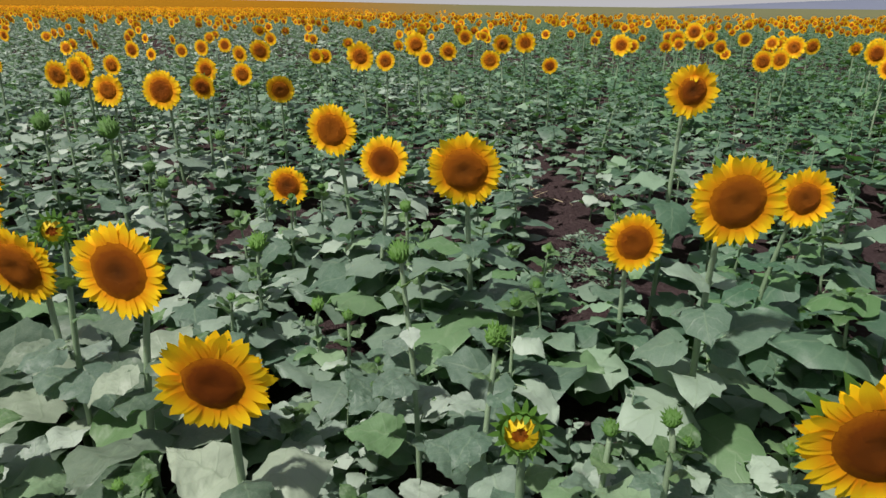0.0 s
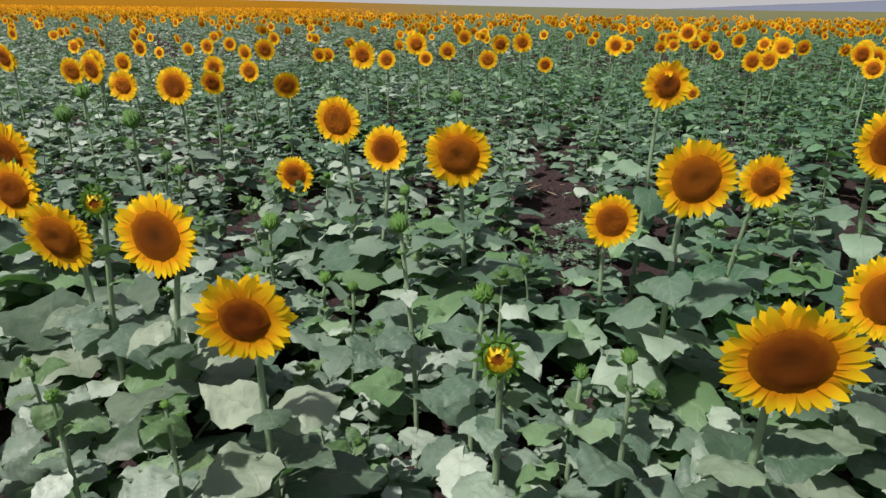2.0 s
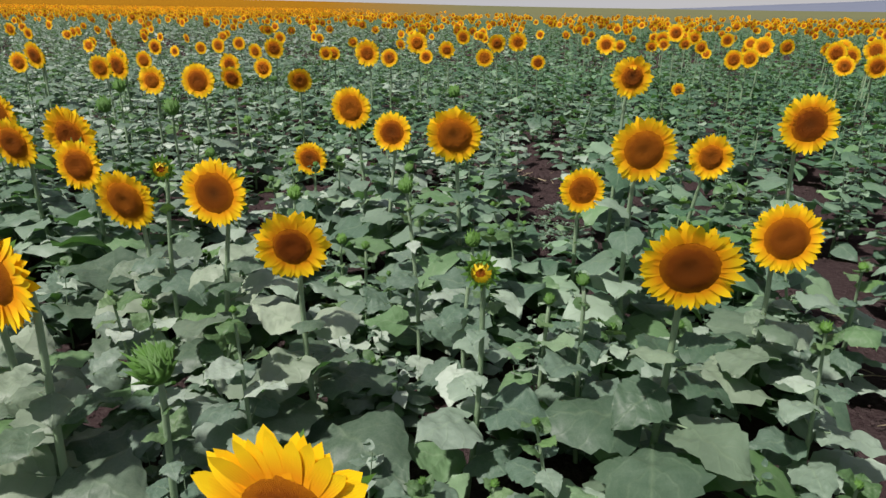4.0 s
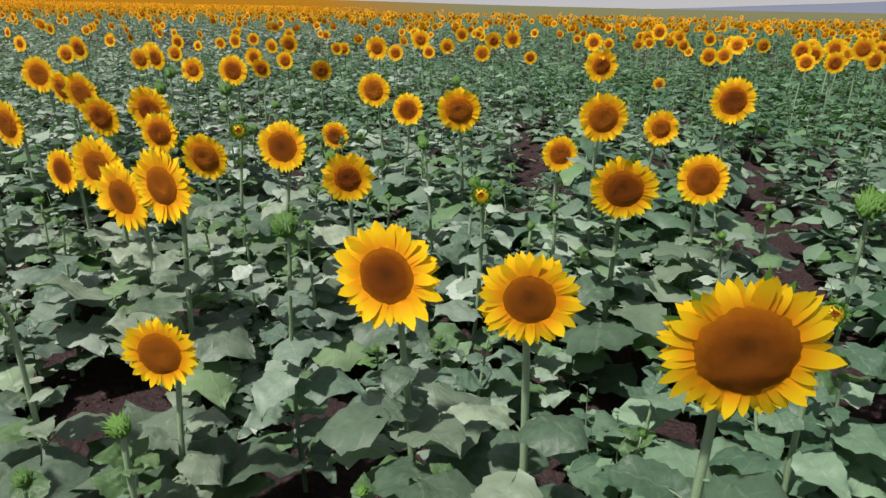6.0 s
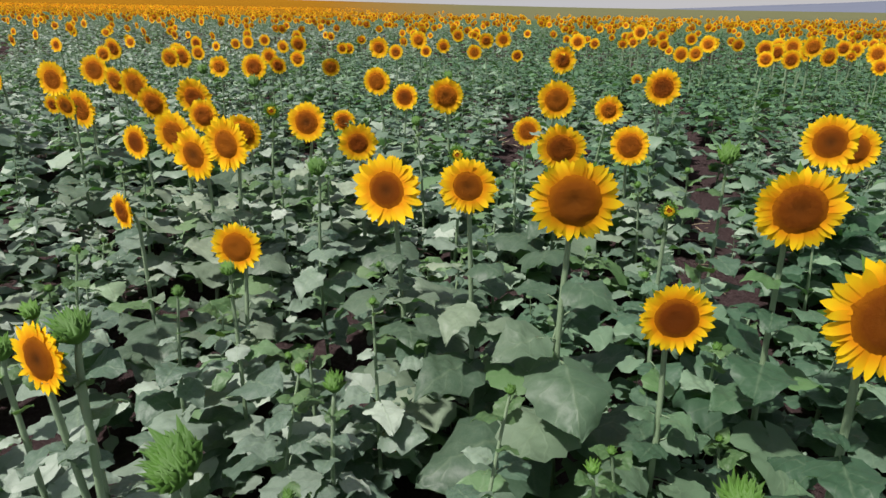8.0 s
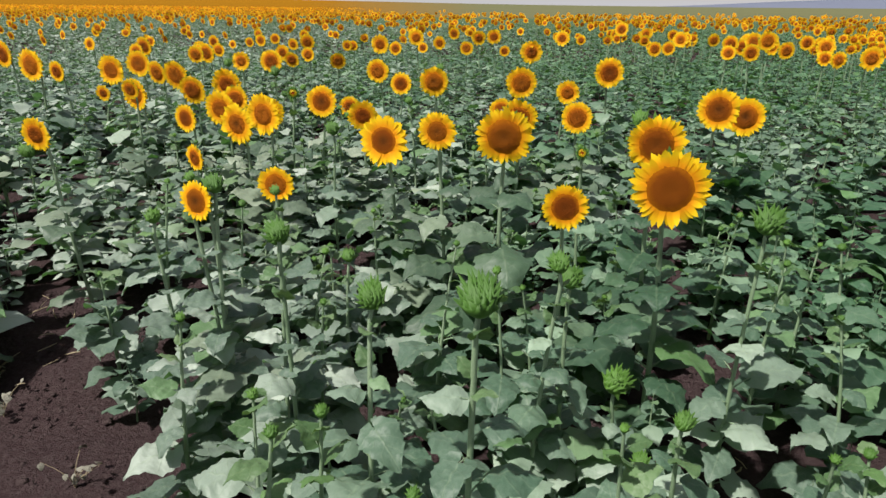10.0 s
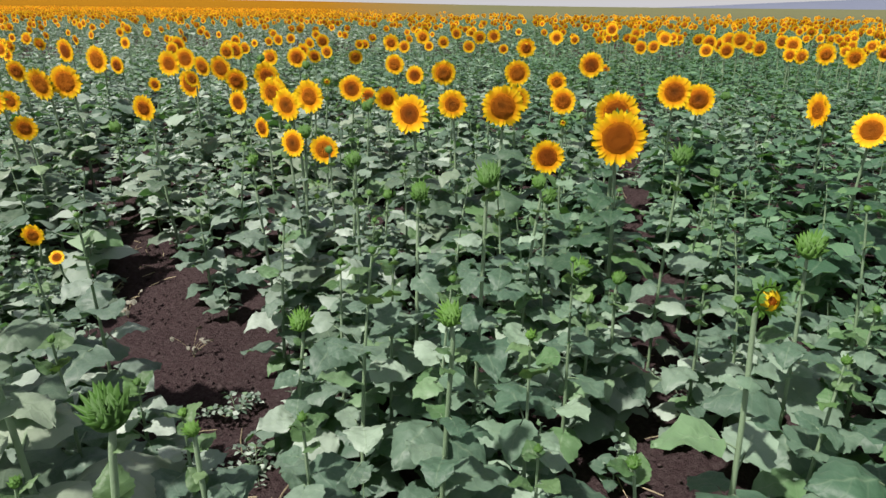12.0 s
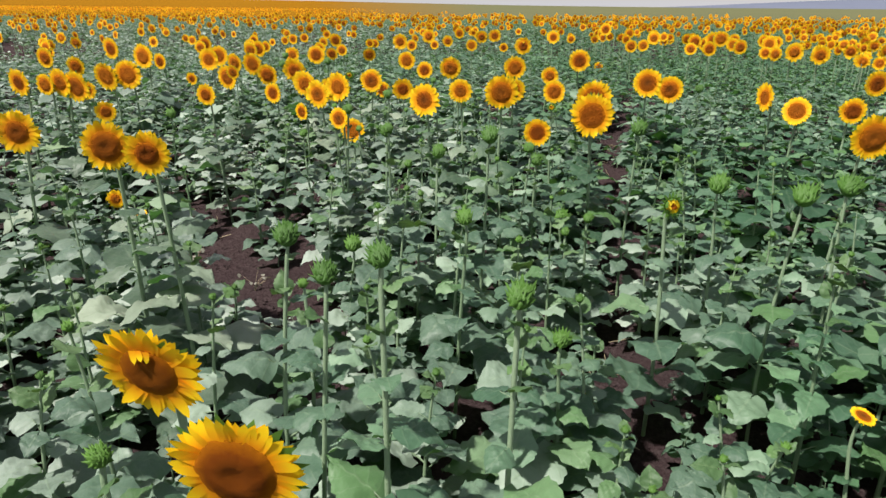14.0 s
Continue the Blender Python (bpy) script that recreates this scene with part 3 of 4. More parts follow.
def leafy(x, y, top, r):
    """A low plant that has not flowered: leaves, and a tight young bud."""
    root, zg = rooted("leafy_sunflower", x, y, "low sunflower plant with broad grey-green leaves and tight bud", "leafy sunflowers")
    tall = top - zg
    lean = Vector((r.uniform(-0.08, 0.08), r.uniform(-0.08, 0.08), 0))
    pts = [Vector((0, 0, tall * t)) + lean * t * t for t in np.linspace(0, 1, 7)]
    part("stem", mesh_of("stem", *tube(pts, np.linspace(0.0110, 0.0042, 7), 6), (STEM,)), root, Matrix())
    leaves_on(root, pts, 0.10 * tall, 0.97 * tall, r.randint(17, 19), r.uniform(0.125, 0.185), r, 4, 0.56)
    part("bud", r.choice(TIGHT_MESHES), root, Matrix.Translation(pts[-1]) @ pose(0, 0, 0, r.uniform(-12, 12), 0, r.uniform(0, 360)) @ Matrix.Scale(r.uniform(0.010, 0.017), 4),
         "tight young bud")
    return root


# the plants that stand out, from the front of the field to the back
bloom(0.22, -6.45, 1.32, 0.200, 2, -8)
bloom(-0.06, -6.22, 1.33, 0.210, -2, -14, True)
bloom(1.76, -5.17, 0.72, 0.080, 40, 74)
bloom(-0.86, -4.89, 1.44, 0.170, 10, -7)
bloom(-1.10, -4.79, 1.44, 0.200, 12, -5)
bloom(-2.71, -3.41, 1.20, 0.270, 14, -4)
bloom(-0.71, -2.89, 1.27, 0.140, -18, 4)
bloom(2.67, -2.84, 1.25, 0.270, 7, -5)
bloom(1.00, -2.42, 1.27, 0.290, 0, 0)
bloom(0.62, -2.09, 1.08, 0.200, 3, 0)
bloom(0.32, -1.87, 1.35, 0.260, 0, -6)
bloom(-3.20, -1.80, 1.08, 0.180, 20, -6)
bloom(2.57, -1.80, 1.26, 0.200, -25, 12)
bloom(-2.25, -1.76, 1.25, 0.180, -6, -4)
bloom(-3.52, -1.70, 1.28, 0.270, -10, -8)
bloom(-3.69, -1.68, 1.31, 0.250, -14, -6)
bloom(-3.83, -1.70, 1.29, 0.190, -8, -4)
bloom(-4.05, -1.75, 1.31, 0.240, -12, -8)
bloom(-0.03, -1.69, 1.33, 0.190, 0, -2)
bloom(1.06, -1.65, 1.30, 0.270, -5, -3)
bloom(-1.51, -1.44, 1.08, 0.150, -28, -2)
bloom(3.13, -1.42, 1.22, 0.200, -5, -2)
bloom(-1.07, -1.33, 0.91, 0.210, 2, 1)
bloom(-0.40, -1.32, 1.20, 0.280, -10, 4)
bloom(-3.71, -1.30, 1.20, 0.170, 3, -3)
bloom(2.66, -0.72, 1.23, 0.250, -74, 0)
bloom(-1.40, -0.67, 1.22, 0.272, -16, -2)
bloom(-3.96, -0.63, 1.26, 0.286, -9, -12)
bloom(-3.74, -0.58, 1.28, 0.299, 1, -2)
bloom(-1.67, -0.52, 1.12, 0.272, -16, -3)
bloom(-1.84, -0.41, 1.21, 0.247, -7, -3)
bloom(1.67, -0.29, 1.29, 0.270, -5, 2)
bloom(0.33, -0.20, 1.18, 0.260, -5, -10)
bloom(-0.84, -0.15, 1.15, 0.220, 8, -6)
bloom(1.96, 0.10, 1.19, 0.270, -9, 0)
bloom(-2.42, 0.11, 1.04, 0.221, -18, -1)
bloom(-2.88, 0.11, 1.26, 0.156, -6, -12)
bloom(-1.29, 0.25, 1.19, 0.247, -1, 1)
bloom(0.77, 0.34, 1.11, 0.240, 1, 4)
bloom(-5.14, 0.50, 1.25, 0.234, 0, -12)
bloom(-1.88, 0.57, 1.04, 0.272, -4, -11)
bloom(4.17, 0.58, 1.25, 0.270, 12, -3)
bloom(0.31, 0.69, 1.33, 0.250, 9, -2)
bloom(-3.30, 0.81, 1.13, 0.286, -15, -5)
bloom(-3.58, 0.92, 1.33, 0.272, -4, -1)
bloom(-2.37, 0.95, 1.09, 0.247, -2, -1)
bloom(1.06, 1.11, 1.39, 0.250, 6, 0)
bloom(-2.53, 1.13, 1.20, 0.299, -4, -9)
bloom(0.12, 1.17, 1.03, 0.210, 8, 3)
bloom(-0.51, 1.18, 1.27, 0.265, -1, -7)
bloom(-2.93, 1.20, 1.13, 0.272, -5, -10)
bloom(-4.66, 1.21, 1.33, 0.310, -12, -2)
bloom(0.72, 1.30, 1.19, 0.210, 6, 3)
bloom(-4.57, 1.45, 1.25, 0.207, -14, -2)
bloom(-3.25, 1.48, 1.24, 0.286, -10, -10)
bloom(-0.91, 1.58, 1.20, 0.210, -1, 2)
bloom(-6.45, 1.63, 1.25, 0.285, -9, -7)
bloom(-1.17, 1.68, 1.31, 0.230, -8, -4)
bloom(0.36, 1.68, 1.52, 0.210, 12, 1, True)
bloom(-4.33, 1.81, 0.99, 0.171, -3, -7)
bloom(-3.68, 1.85, 1.22, 0.251, -17, -10)
bloom(-3.98, 2.00, 1.30, 0.274, 1, 0)
bloom(-5.67, 2.03, 1.37, 0.300, -17, -5)
bloom(-1.69, 2.41, 0.84, 0.228, 1, -1)
bloom(-3.39, 3.34, 1.24, 0.228, 6, 2)
bloom(-3.02, 3.43, 1.24, 0.285, 2, 1)
bloom(-2.19, 3.65, 1.24, 0.205, 20, -11)
bloom(-2.84, 3.70, 1.24, 0.194, 2, -11)
bloom(4.46, 4.06, 1.37, 0.280, 5, 2)
bloom(4.86, 4.10, 1.33, 0.280, -4, -4)
bloom(-4.52, 4.29, 1.24, 0.240, 0, -8)
bloom(-5.53, 4.42, 1.26, 0.210, 2, 1)
bloom(-4.44, 4.46, 1.25, 0.280, -15, -7)
bloom(-2.98, 4.73, 1.24, 0.200, -5, -1)
bloom(-5.60, 4.75, 1.31, 0.280, -14, -11)
bloom(-3.50, 5.05, 1.24, 0.230, -5, -3)
bloom(-4.89, 5.08, 1.24, 0.200, -14, 2)
bloom(-5.88, 5.11, 1.24, 0.220, 1, -7)
bloom(-4.91, 5.17, 1.25, 0.260, -2, 2)
bloom(-4.67, 5.31, 1.24, 0.200, -3, -2)
bloom(-2.07, 5.51, 1.36, 0.280, -3, -4)
bloom(-7.34, 5.91, 1.26, 0.220, -9, 3)
bloom(3.83, 6.07, 1.47, 0.280, 2, -4)
bloom(4.75, 6.28, 1.39, 0.280, -7, 4)
bloom(-0.17, 6.35, 1.24, 0.170, 7, -3)
bloom(-2.06, 6.58, 1.24, 0.220, 2, 3)
bloom(3.79, 6.69, 1.26, 0.270, 0, -3)
bloom(3.46, 6.77, 1.25, 0.230, -8, 7)
bloom(-5.16, 6.86, 1.24, 0.150, -10, 4)
bloom(-1.64, 6.91, 1.24, 0.180, -1, 4)
bloom(-0.87, 6.95, 1.24, 0.230, 1, -6)
bloom(-3.07, 7.09, 1.24, 0.190, -7, -11)
bloom(3.92, 7.11, 1.42, 0.280, -1, 3)
bloom(-2.97, 7.13, 1.24, 0.180, -1, -4)
bloom(-1.80, 7.13, 1.40, 0.280, -3, -4)
bloom(4.48, 7.16, 1.28, 0.280, 12, 1)
bloom(-4.14, 7.21, 1.24, 0.210, -8, -7)
bloom(-3.89, 7.29, 1.28, 0.280, 0, -12)
bloom(-5.18, 7.64, 1.24, 0.180, -3, -4)
bloom(-5.93, 7.66, 1.24, 0.230, -8, -4)
bloom(2.43, 7.69, 1.24, 0.250, 4, 1)
bloom(3.71, 7.71, 1.35, 0.280, 6, 3)
bloom(3.97, 7.92, 1.29, 0.280, 1, 0)
bloom(1.82, 7.98, 0.79, 0.190, 10, 3)
bloom(2.72, 7.99, 1.24, 0.240, 3, 3)
bloom(2.97, 8.31, 1.38, 0.280, -5, 6)
bloom(-5.27, 8.38, 1.24, 0.230, -7, -2)
bloom(-0.50, 8.38, 1.38, 0.280, 6, -4)
bloom(-1.59, 8.50, 1.24, 0.250, -2, -7)
bloom(0.81, 8.56, 1.36, 0.280, -4, 3)
bloom(4.73, 8.73, 1.25, 0.280, 5, 1)
bloom(-0.85, 8.94, 1.33, 0.280, 12, -6)
bloom(-5.25, 9.10, 1.24, 0.220, 3, 1)
bloom(4.43, 9.33, 1.33, 0.280, -5, 8)
bloom(4.92, 9.40, 1.32, 0.280, 11, 5)
bloom(5.60, 9.49, 1.31, 0.280, -1, 0)
bloom(6.04, 10.02, 1.26, 0.270, -10, -2)
bloom(2.08, 10.14, 1.50, 0.280, -5, 6)
bloom(2.67, 10.83, 1.24, 0.230, 9, -3)
bloom(-10.84, 11.10, 1.24, 0.250, -11, -7)
bloom(4.21, 11.11, 1.26, 0.270, 10, -7)
bloom(-5.38, 11.28, 1.24, 0.240, -3, -5)
bloom(-1.67, 11.30, 1.32, 0.280, -13, -11)
bloom(2.15, 11.85, 1.33, 0.280, -6, -5)
bloom(3.00, 13.07, 1.32, 0.280, 0, -3)
bloom(3.68, 13.15, 1.28, 0.280, 5, -2)
bloom(-1.56, 13.90, 1.24, 0.200, -1, -11)

budding(0.29, -5.81, 1.43, 0.06)
budding(0.62, -5.72, 1.31, 0.07)
budding(0.05, -5.52, 1.25, 0.07)
budding(-0.16, -5.27, 1.27, 0.08)
budding(0.77, -4.95, 0.80, 0.07)
budding(-0.29, -4.82, 0.90, 0.04)
budding(0.34, -4.47, 1.11, 0.07)
half_open(1.23, -4.36, 1.18, 0.10)
budding(1.78, -4.30, 1.23, 0.10)
budding(2.13, -3.90, 1.18, 0.10)
budding(-0.37, -3.82, 0.71, 0.09)
budding(2.19, -3.72, 1.15, 0.08)
budding(0.38, -3.70, 1.33, 0.09)
budding(1.59, -3.68, 1.11, 0.10)
budding(0.83, -3.36, 0.70, 0.05)
budding(0.05, -3.36, 1.16, 0.08)
budding(0.97, -3.22, 0.75, 0.06)
budding(-0.31, -3.13, 1.25, 0.06)
budding(-0.34, -3.06, 1.22, 0.08)
budding(0.58, -2.89, 1.11, 0.07)
budding(0.82, -2.80, 0.62, 0.10)
budding(0.63, -2.75, 1.00, 0.08)
budding(1.30, -2.65, 1.22, 0.10)
budding(-1.07, -2.61, 1.10, 0.06)
budding(-0.38, -2.16, 0.80, 0.06)
budding(-0.88, -1.79, 1.00, 0.05)
half_open(0.73, -1.26, 1.16, 0.07)
budding(-0.82, -0.94, 1.18, 0.08)
budding(-3.20, -0.74, 0.90, 0.10)
budding(1.14, -0.47, 1.23, 0.10)
half_open(-0.25, -0.16, 1.11, 0.10)
budding(0.07, 0.09, 1.00, 0.04)
budding(-0.03, 0.25, 0.85, 0.04)
budding(-0.33, 0.37, 1.02, 0.06)
half_open(-1.59, 0.41, 1.23, 0.10)
budding(-0.62, 0.54, 1.17, 0.06)
budding(-0.91, 0.96, 0.75, 0.04)
budding(-1.05, 1.03, 0.75, 0.05)
budding(-2.25, 1.67, 1.27, 0.09)
budding(-1.34, 1.18, 0.93, 0.07)
budding(-0.81, 1.56, 1.00, 0.05)
budding(2.66, 1.92, 1.00, 0.10)
budding(-2.18, 1.93, 0.95, 0.06)
budding(-2.32, 2.05, 1.00, 0.06)
budding(-3.17, 2.36, 1.16, 0.10)
budding(-3.24, 2.67, 1.26, 0.09)
budding(-2.63, 3.49, 0.90, 0.07)
budding(-0.86, 3.87, 1.15, 0.10)
budding(-2.97, 4.99, 1.10, 0.06)
budding(-0.65, -2.86, 1.32, 0.065)
budding(-0.75, -2.84, 1.34, 0.035)
budding(-0.22, -6.20, 1.10, 0.05)
bloom(-2.45, -2.63, 0.42, 0.090, 20, 35)
bloom(-2.91, -2.27, 0.42, 0.150, 12, 0)

# ---- leafy plants between them ----
# bare strips of soil where nothing grew: from, to, half width
BARE = [((-0.40, -4.25), (-0.95, -3.55), 0.25), ((-0.95, -3.55), (-2.0, -2.4), 0.33), ((-2.0, -2.4), (-2.7, -1.4), 0.18), ((-1.80, -2.0), (-1.98, 0.6), 0.17),
        ((1.05, -4.5), (1.42, -2.1), 0.10), ((1.42, -2.1), (1.35, 0.0), 0.10), ((1.35, 0.0), (1.5, 1.7), 0.10),
        ((-0.02, 2.0), (0.0, 4.4), 0.17), ((-0.35, 4.4), (0.4, 4.5), 0.24), ((1.5, 1.7), (2.3, 4.5), 0.15), ((0.4, 3.9), (1.5, 2.9), 0.15), ((2.1, 3.2), (3.5, 2.9), 0.18)]


def bare(x, y):
    for (ax, ay), (bx, by), w in BARE:
        dx, dy = bx - ax, by - ay
        t = min(max(((x - ax) * dx + (y - ay) * dy) / (dx * dx + dy * dy), 0), 1)
        if math.hypot(x - ax - t * dx, y - ay - t * dy) < w:
            return True
    return False


taken = [(o.location.x, o.location.y) for o in scene.objects if o.parent is None and o.type == "EMPTY"]
rg = random.Random(77)
spots = []
for i in range(-64, 52):
    for j in range(-27, 60):
        x = i * 0.42 + rg.uniform(-0.13, 0.13) + 0.05 * j
        y = j * 0.37 + rg.uniform(-0.16, 0.16)
        if -13 < x < 11.5 and -9.5 < y < 14.2 and not bare(x, y) and all(math.hypot(x - a, y - b) > 0.2 for a, b in taken):
            spots.append((x, y))
# the nearest stretch of the plan is built plant by plant
near_spots = [(x, y) for x, y in spots if -7.0 < y < 2.3 and abs(x - 0.25 + 0.13 * (y + 5.5)) < min(0.8 + 0.55 * (y + 7.2), 2.2)]
chosen = set(near_spots)
for x, y in near_spots:
    leafy(x, y, rg.uniform(0.50, 1.08 - 0.5 * float(soil_height(0, y))), rg)


# ---- the field beyond, joined ----
SLOTS = (LEAF, STEM, PETAL, DISC, BRACT)
low_leaves = [leaf_blade(5, 3, rg, 3) for _ in range(10)]
back_leaves = [leaf_blade(5, 3, rg, 0) for _ in range(10)]
tiny_leaves = [leaf_blade(3, 3, rg, 0) for _ in range(8)]


def plant_shape(r, leaves, blades, sides, size=0.20):
    """A leafy plant one high."""
    bits = [tube([(0, 0, 0), (r.uniform(-0.04, 0.04), r.uniform(-0.04, 0.04), 0.5), (r.uniform(-0.08, 0.08), r.uniform(-0.08, 0.08), 1.0)], (0.014, 0.010, 0.003), sides, 1)]
    turn = r.uniform(0, 360)
    for i in range(leaves):
        f = i / (leaves - 1)
        turn += 137.5 + r.uniform(-25, 25)
        length = size * (0.78 + 0.5 * math.sin(math.pi * min(f * 1.1 + 0.15, 1.0))) * (1 - 0.66 * f ** 1.7) * r.uniform(0.75, 1.25)
        bits.append(moved(r.choice(blades), pose(0, 0, 0.14 + 0.86 * f, r.uniform(-12, 18) if f < 0.85 else r.uniform(14, 48), r.uniform(-18, 18), turn) @ Matrix.Scale(length, 4)))
    return join(bits)


def head_shape(r, petals, rings, seg, rich):
    """A flower head of width one on its neck; it looks towards -y."""
    face = facing(r.uniform(-26, 8), r.uniform(-14, 6))
    bits = []
    sc = face @ Matrix.Scale(0.315, 4)
    for i in range(petals):
        w = 360 * (i + r.uniform(-0.3, 0.3)) / petals
        length = r.uniform(0.60, 0.86)
        wide = 52 / petals * r.uniform(0.9, 1.25)
        m = pose(0, 0, 0, 0, 0, w) @ pose(0, 0.86, 0, r.uniform(-10, 14), r.uniform(-12, 12), 0) @ Matrix.Diagonal((length * wide, length, length, 1))
        bits.append(moved(petal_shape(r, 4 if rich else 3), sc @ m, 2))
    bits.append(moved(disc_shape(rings, seg, r), sc @ Matrix.Translation((0, 0, 0.03)) @ Matrix.Scale(0.94, 4), 3))
    if rich:
        bits.append(moved(cup_shape(8, r, 0 if petals < 20 else 8), sc, 4))
    return join(bits)


def scatter(name, places, shapes, label, category):
    """Many plants or heads joined: places are (x, y, z, size, turn)."""
    bits = []
    for k, (x, y, z, size, turn) in enumerate(places):
        bits.append(moved(shapes[k % len(shapes)], pose(x, y, z, 0, 0, turn) @ Matrix.Scale(size, 4)))
    ob = new(name, mesh_of(name, *join(bits), SLOTS))
    return tagged(ob, label, category, kind="stuff")


mid_plants = [plant_shape(rg, 23, low_leaves, 4) for _ in range(24)]
back_plants = [plant_shape(rg, 17, back_leaves, 3, 0.215) for _ in range(24)]
mid_heads = [head_shape(rg, 22, 4, 12, True) for _ in range(14)]
far_plants = [plant_shape(rg, 9, tiny_leaves, 3, 0.27) for _ in range(20)]
far_heads = [head_shape(rg, 13, 3, 8, False) for _ in range(12)]
dot_heads = [head_shape(rg, 8, 2, 6, False) for _ in range(10)]

rest = [(x, y, float(soil_height(0, y)) - 0.02, rg.uniform(0.42, 1.03 - 0.9 * float(soil_height(0, y))), rg.uniform(0, 360)) for x, y in spots if (x, y) not in chosen]
front = [p for p in rest if p[1] < 3.5 and -5.5 < p[0] < 4.5]
sides = [p for p in rest if p[0] < -1.6 - 0.72 * (p[1] + 8.0) or p[0] > 1.6 + 0.76 * (p[1] + 8.0)]
back = [p for p in rest if p not in front and p not in sides]
front = [p for p in front if p not in sides]
scatter("leafy_sunflowers", front, mid_plants, "dense leafy sunflower plants filling the field in loose rows", "sunflowers")
scatter("leafy_sunflowers", back, back_plants, "dense leafy sunflower plants farther back in the field", "sunflowers")
low = []
for _ in range(420):
    x, y = rg.uniform(-3.2, 2.8), rg.uniform(-7.0, 1.5)
    if not bare(x, y):
        low.append((x, y, float(soil_height(0, y)) - 0.02, rg.uniform(0.24, 0.46), rg.uniform(0, 360)))
scatter("low_seedlings", low, back_plants, "late low sunflower seedlings in the shade of taller plants", "seedlings")
scatter("leafy_sunflowers", sides, far_plants, "leafy sunflower plants along the sides of the field", "sunflowers")


def wedge(n, y0, y1, r, clumps=True):
    """Random places in the part of the field that opens ahead, from y0 to y1."""
    out = []
    while len(out) < n:
        y = y0 + (y1 - y0) * r.random() ** 0.72
        a = r.uniform(-1.22, 0.84) if y < 20 else r.uniform(-1.12, 0.74)
        x = a * (y + 9)
        if not clumps or noise.noise(Vector((x * 0.30, y * 0.22, 7))) > r.uniform(-0.75, 0.45):
            out.append((x, y))
    return out


def stalk_and_head(places, heads, name, label):
    stalks = [(x, y + 0.02, float(soil_height(0, y)), z - float(soil_height(0, y)) - 0.03, rg.uniform(0, 360)) for x, y, z, s, t in places]
    rod = [tube([(0, 0, 0), (0, 0.0, 0.8), (0, 0.02, 1.0)], (0.013, 0.010, 0.008), 4, 1)]
    bits = [moved(rod[0], pose(x, y, z, 0, 0, t) @ Matrix.Diagonal((1, 1, h, 1))) for x, y, z, h, t in stalks]
    for k, (x, y, z, s, t) in enumerate(places):
        bits.append(moved(heads[k % len(heads)], pose(x, y, z, 0, 0, t) @ Matrix.Scale(s, 4)))
    tagged(new(name, mesh_of(name, *join(bits), SLOTS)), label, "sunflowers", kind="stuff")


def side_ground(x, y):
    """Outside the stretch whose heads are placed one by one."""
    return y > 9.5 or x < -6.6 - 0.25 * max(y, -4) or x > 4.6 + 0.30 * max(y, -4)


mid_bloom = []
for x, y in wedge(105, 9.5, 16.5, rg):
    mid_bloom.append((x, y, rg.gauss(1.22, 0.09), rg.uniform(0.18, 0.27), rg.uniform(-10, 14)))
for _ in range(170):
    x, y = rg.uniform(-13, 11), rg.uniform(-6, 9.5)
    if side_ground(x, y):
        mid_bloom.append((x, y, rg.gauss(1.24, 0.09), rg.uniform(0.19, 0.27), rg.uniform(-10, 14)))
# the heads stand thickest towards the east
for _ in range(170):
    y = rg.uniform(4.5, 22)
    x = rg.uniform(0.34, 0.76) * (y + 7.5)
    mid_bloom.append((x, y, rg.gauss(1.27, 0.08), rg.uniform(0.20, 0.28), rg.uniform(-10, 14)))
stalk_and_head(mid_bloom, mid_heads, "flowering_sunflowers", "yellow sunflowers in bloom standing above the leaves farther off")

far_leafy = [(x, y, 0.26, rg.uniform(0.50, 0.76), rg.uniform(0, 360)) for x, y in wedge(5200, 14, 44, rg, False)]
scatter("far_leafy_sunflowers", far_leafy, far_plants, "green leaf canopy of the sunflower field in the distance", "sunflowers")
far_bloom = [(x, y, rg.gauss(1.24, 0.09), rg.uniform(0.20, 0.29), rg.uniform(-10, 14)) for x, y in wedge(1500, 16.5, 48, rg)]
stalk_and_head(far_bloom, far_heads, "far_flowering_sunflowers", "countless yellow sunflower heads above the far canopy")


def canopy():
    """The leaf canopy past the plants, as one rough blanket."""
    u, v = np.linspace(-1.15, 0.78, 330), np.linspace(0, 1, 70)
    Y = 43 + v[None] * 20 + 0 * u[:, None]
    X = u[:, None] * (Y + 9)
    Z = np.array([[0.74 + 0.16 * rg.random() for _ in v] for _ in u])
    Z[:, 0] = 0.3
    ob = new("far_canopy", mesh_of("far_canopy", *sheet(np.stack([X, Y, Z], -1), np.stack([X, Y], -1) * 3.0), (FAR_LEAVES,)))
    tagged(ob, "green leaf canopy towards the horizon", "sunflowers", kind="stuff")


canopy()
dots = [(x, y, rg.gauss(1.22, 0.10), rg.uniform(0.20, 0.30), rg.uniform(-10, 14)) for x, y in wedge(5600, 45, 170, rg) if y < 64 + 8 * rg.random() or x / (y + 4) < -0.22 - 0.35 * rg.random()]
scatter("distant_sunflower_heads", dots, dot_heads, "sunflower heads merging to a golden band near the horizon", "sunflowers")


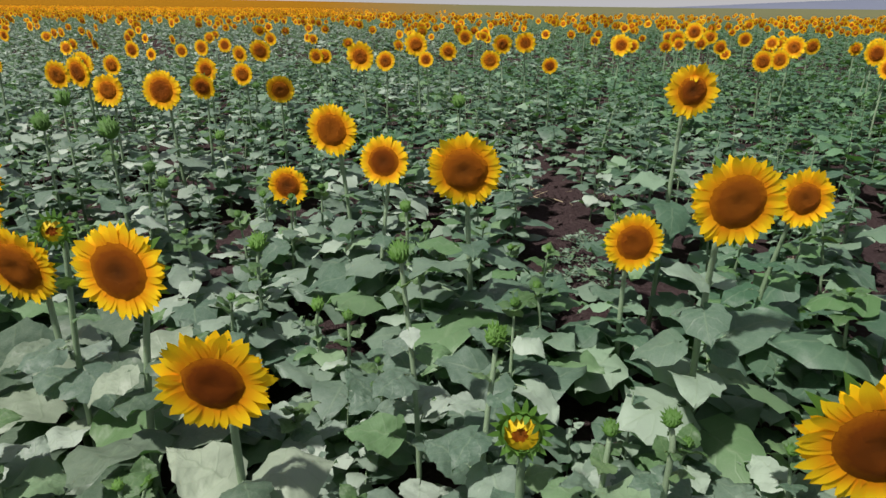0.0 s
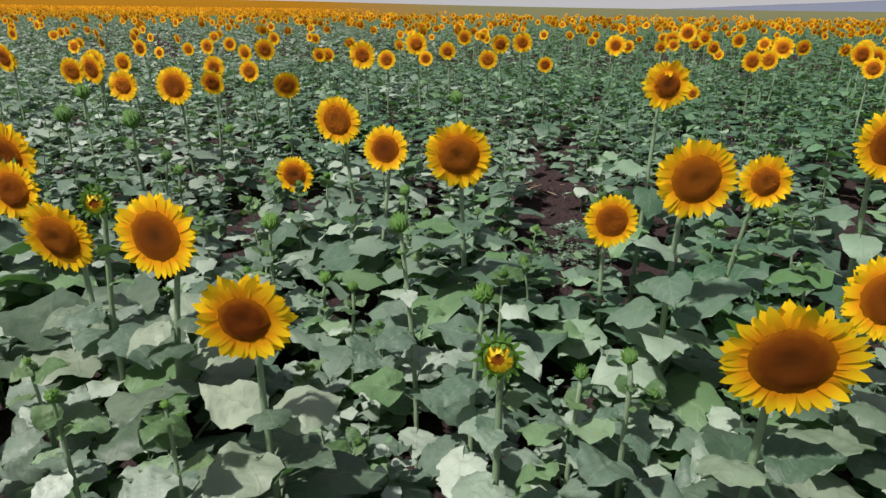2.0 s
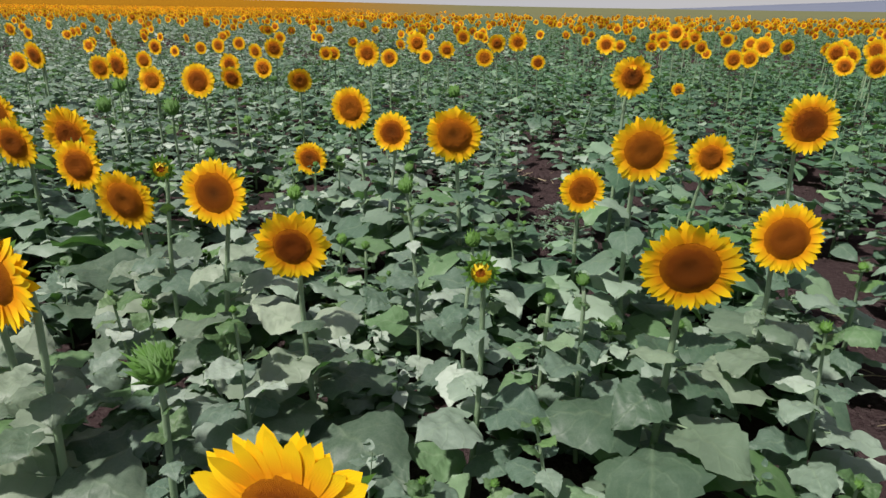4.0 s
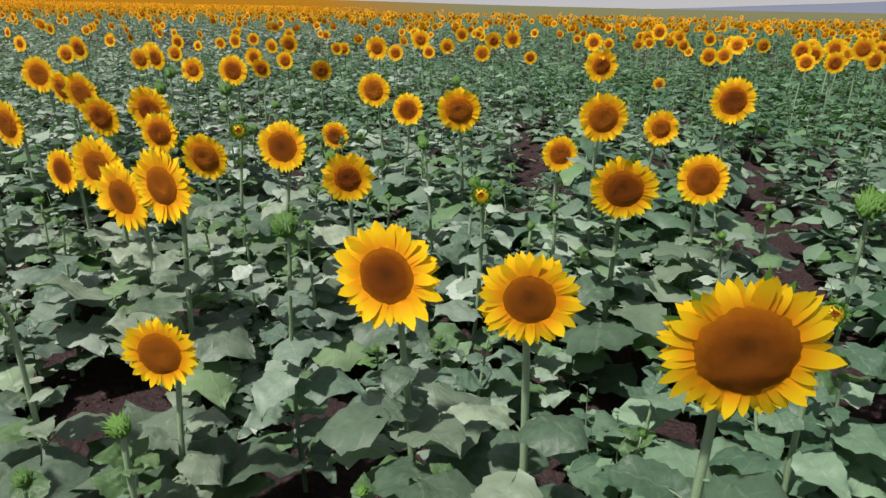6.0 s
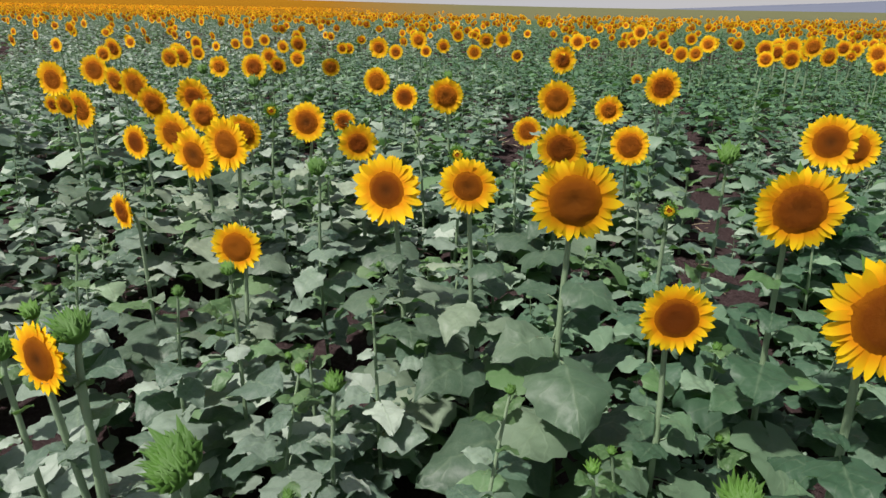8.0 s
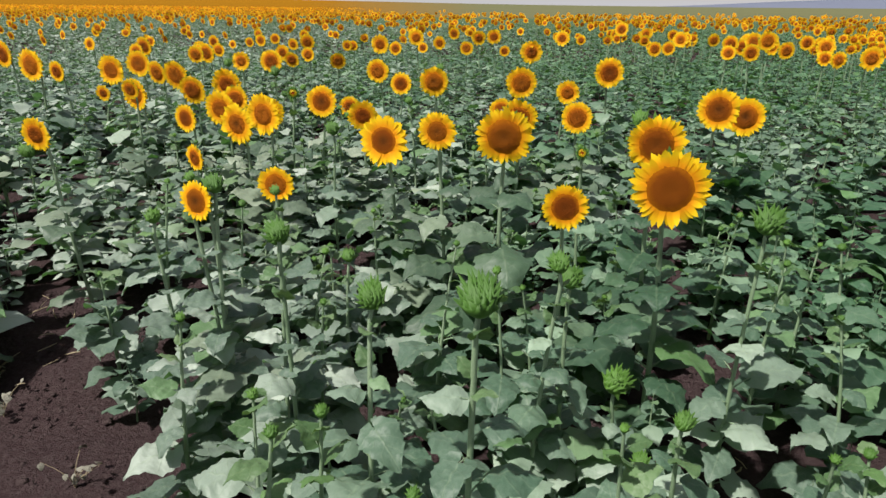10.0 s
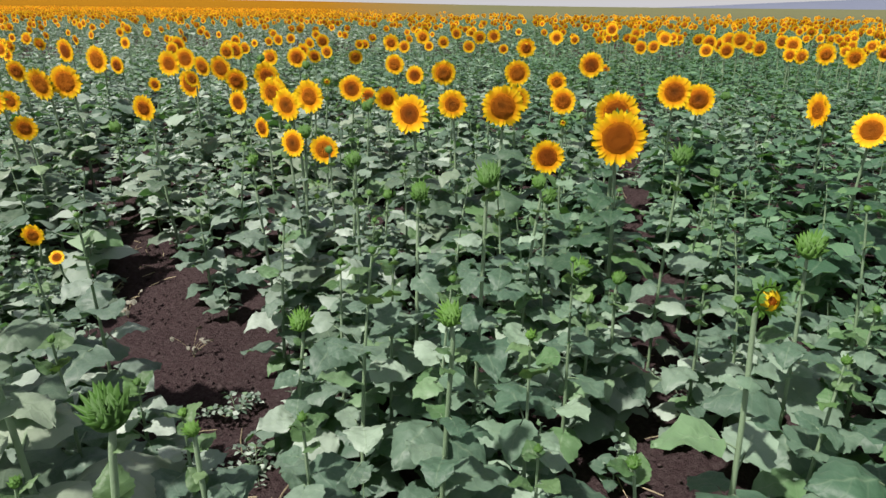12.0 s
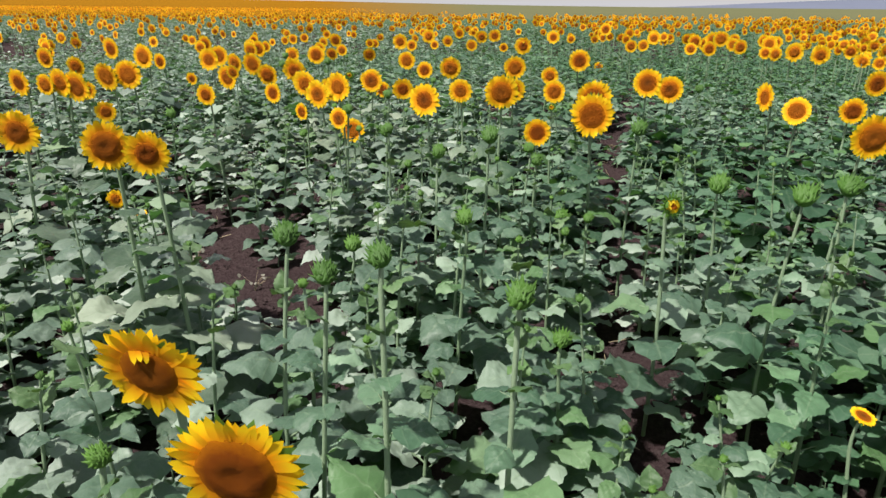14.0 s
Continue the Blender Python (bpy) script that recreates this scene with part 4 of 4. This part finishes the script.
# ---- clods and straw on the bare soil ----
def clod_shape(r):
    bm = bmesh.new()
    bmesh.ops.create_icosphere(bm, subdivisions=1, radius=1)
    for v in bm.verts:
        v.co *= r.uniform(0.5, 1.35)
        v.co.z *= 0.5
    bm.verts.ensure_lookup_table()
    V = np.array([v.co[:] for v in bm.verts])
    F = np.array([[v.index for v in f.verts] for f in bm.faces])
    bm.free()
    return V, F, V[:, :2].copy(), np.zeros(len(F), int)


clods = [clod_shape(rg) for _ in range(8)]
bits, straws = [], []
for k in range(2000):
    (ax, ay), (bx, by), w = BARE[k % len(BARE)]
    t = rg.random()
    x, y = ax + t * (bx - ax) + rg.gauss(0, w * 0.6), ay + t * (by - ay) + rg.gauss(0, w * 0.6)
    s = rg.uniform(0.004, 0.013) if rg.random() < 0.94 else rg.uniform(0.013, 0.028)
    bits.append(moved(clods[k % 8], pose(x, y, float(soil_height(0, y)) + 0.02 * rg.random(), rg.uniform(0, 40), 0, rg.uniform(0, 360)) @ Matrix.Scale(s, 4)))
    if k % 26 == 0:
        straws.append(moved(tube([(-0.5, 0, 0), (0, 0.04, 0.02), (0.5, 0, 0)], (0.02, 0.028, 0.016), 4), pose(x, y, float(soil_height(0, y)) + 0.03, rg.uniform(-20, 20), rg.uniform(-25, 10), rg.uniform(0, 360)) @ Matrix.Scale(rg.uniform(0.06, 0.2), 4)))
tagged(new("soil_clods", mesh_of("soil_clods", *join(bits), (CLOD,))), "loose crumbs and clods of brown soil", "soil", kind="stuff")
tagged(new("straw_litter", mesh_of("straw_litter", *join(straws), (STRAW,))), "pale bits of dry straw on the soil", "straw", kind="stuff")


DRY_LEAVES = [mesh_of("leaf", *moved(p, Matrix(), 0), (WITHERED,)) for p in low_leaves[:4]]
WEEDS = [(-2.33, -2.33), (-2.08, -2.55), (-1.40, -2.95)]


def dry_weed(x, y, r):
    """A withered weed: thin pale stems with curled grey leaves, low on the bare soil."""
    root = new("dry_weed")
    root.empty_display_size = 0.05
    root.location = (x, y, float(soil_height(0, y)))
    tagged(root, "withered grey-brown weed with curled leaves on bare soil", "weed", "dry weeds")
    for _ in range(6):
        w, lean, h = r.uniform(0, 6.3), r.uniform(0.04, 0.12), r.uniform(0.08, 0.17)
        d = Vector((math.cos(w), math.sin(w), 0))
        pts = [d * lean * t * t + Vector((0, 0, h * t)) for t in np.linspace(0, 1, 5)]
        stem = part("stem", mesh_of("stem", *tube(pts, np.linspace(0.0022, 0.0012, 5), 5), (STRAW,)), root, Matrix())
        for k in (2, 4):
            part("leaf", r.choice(DRY_LEAVES), stem, Matrix.Translation(pts[k]) @ pose(0, 0, 0, r.uniform(-50, 30), r.uniform(-40, 40), r.uniform(0, 360)) @ Matrix.Scale(r.uniform(0.022, 0.038), 4),
                 "curled grey leaf")
    return root


for x, y in WEEDS:
    dry_weed(x, y, rg)


def low_weed(x, y, r):
    """A mat of small-leaved weed close to the soil: thin runners set with tiny leaves."""
    root = new("low_weed")
    root.empty_display_size = 0.05
    root.location = (x, y, float(soil_height(0, y)))
    tagged(root, "low mat of small grey-green weed on bare soil", "weed", "low weeds")
    for _ in range(9):
        w, reach, h = r.uniform(0, 6.3), r.uniform(0.08, 0.19), r.uniform(0.03, 0.10)
        d = Vector((math.cos(w), math.sin(w), 0))
        pts = [d * reach * t + Vector((0, 0, h * math.sin(2.2 * t))) for t in np.linspace(0, 1, 6)]
        stem = part("stem", mesh_of("stem", *tube(pts, np.linspace(0.002, 0.001, 6), 4), (STEM,)), root, Matrix())
        bits = []
        for k in range(1, 6):
            for side in (-70, 70):
                bits.append(moved(r.choice(tiny_leaves), Matrix.Translation(pts[k]) @ pose(0, 0, 0, r.uniform(-10, 30), r.uniform(-30, 30), math.degrees(w) - 90 + side) @ Matrix.Scale(r.uniform(0.018, 0.032), 4)))
        part("leaves", mesh_of("leaves", *join(bits), (LEAF,)), stem, Matrix(), "tiny grey-green leaves")
    return root


for x, y in [(-0.06, 2.52), (0.12, 2.70), (-0.02, 2.92), (0.20, 2.35), (0.10, 3.20), (-0.90, -3.45), (-0.62, -3.85), (1.30, -2.85)]:
    low_weed(x, y, rg)
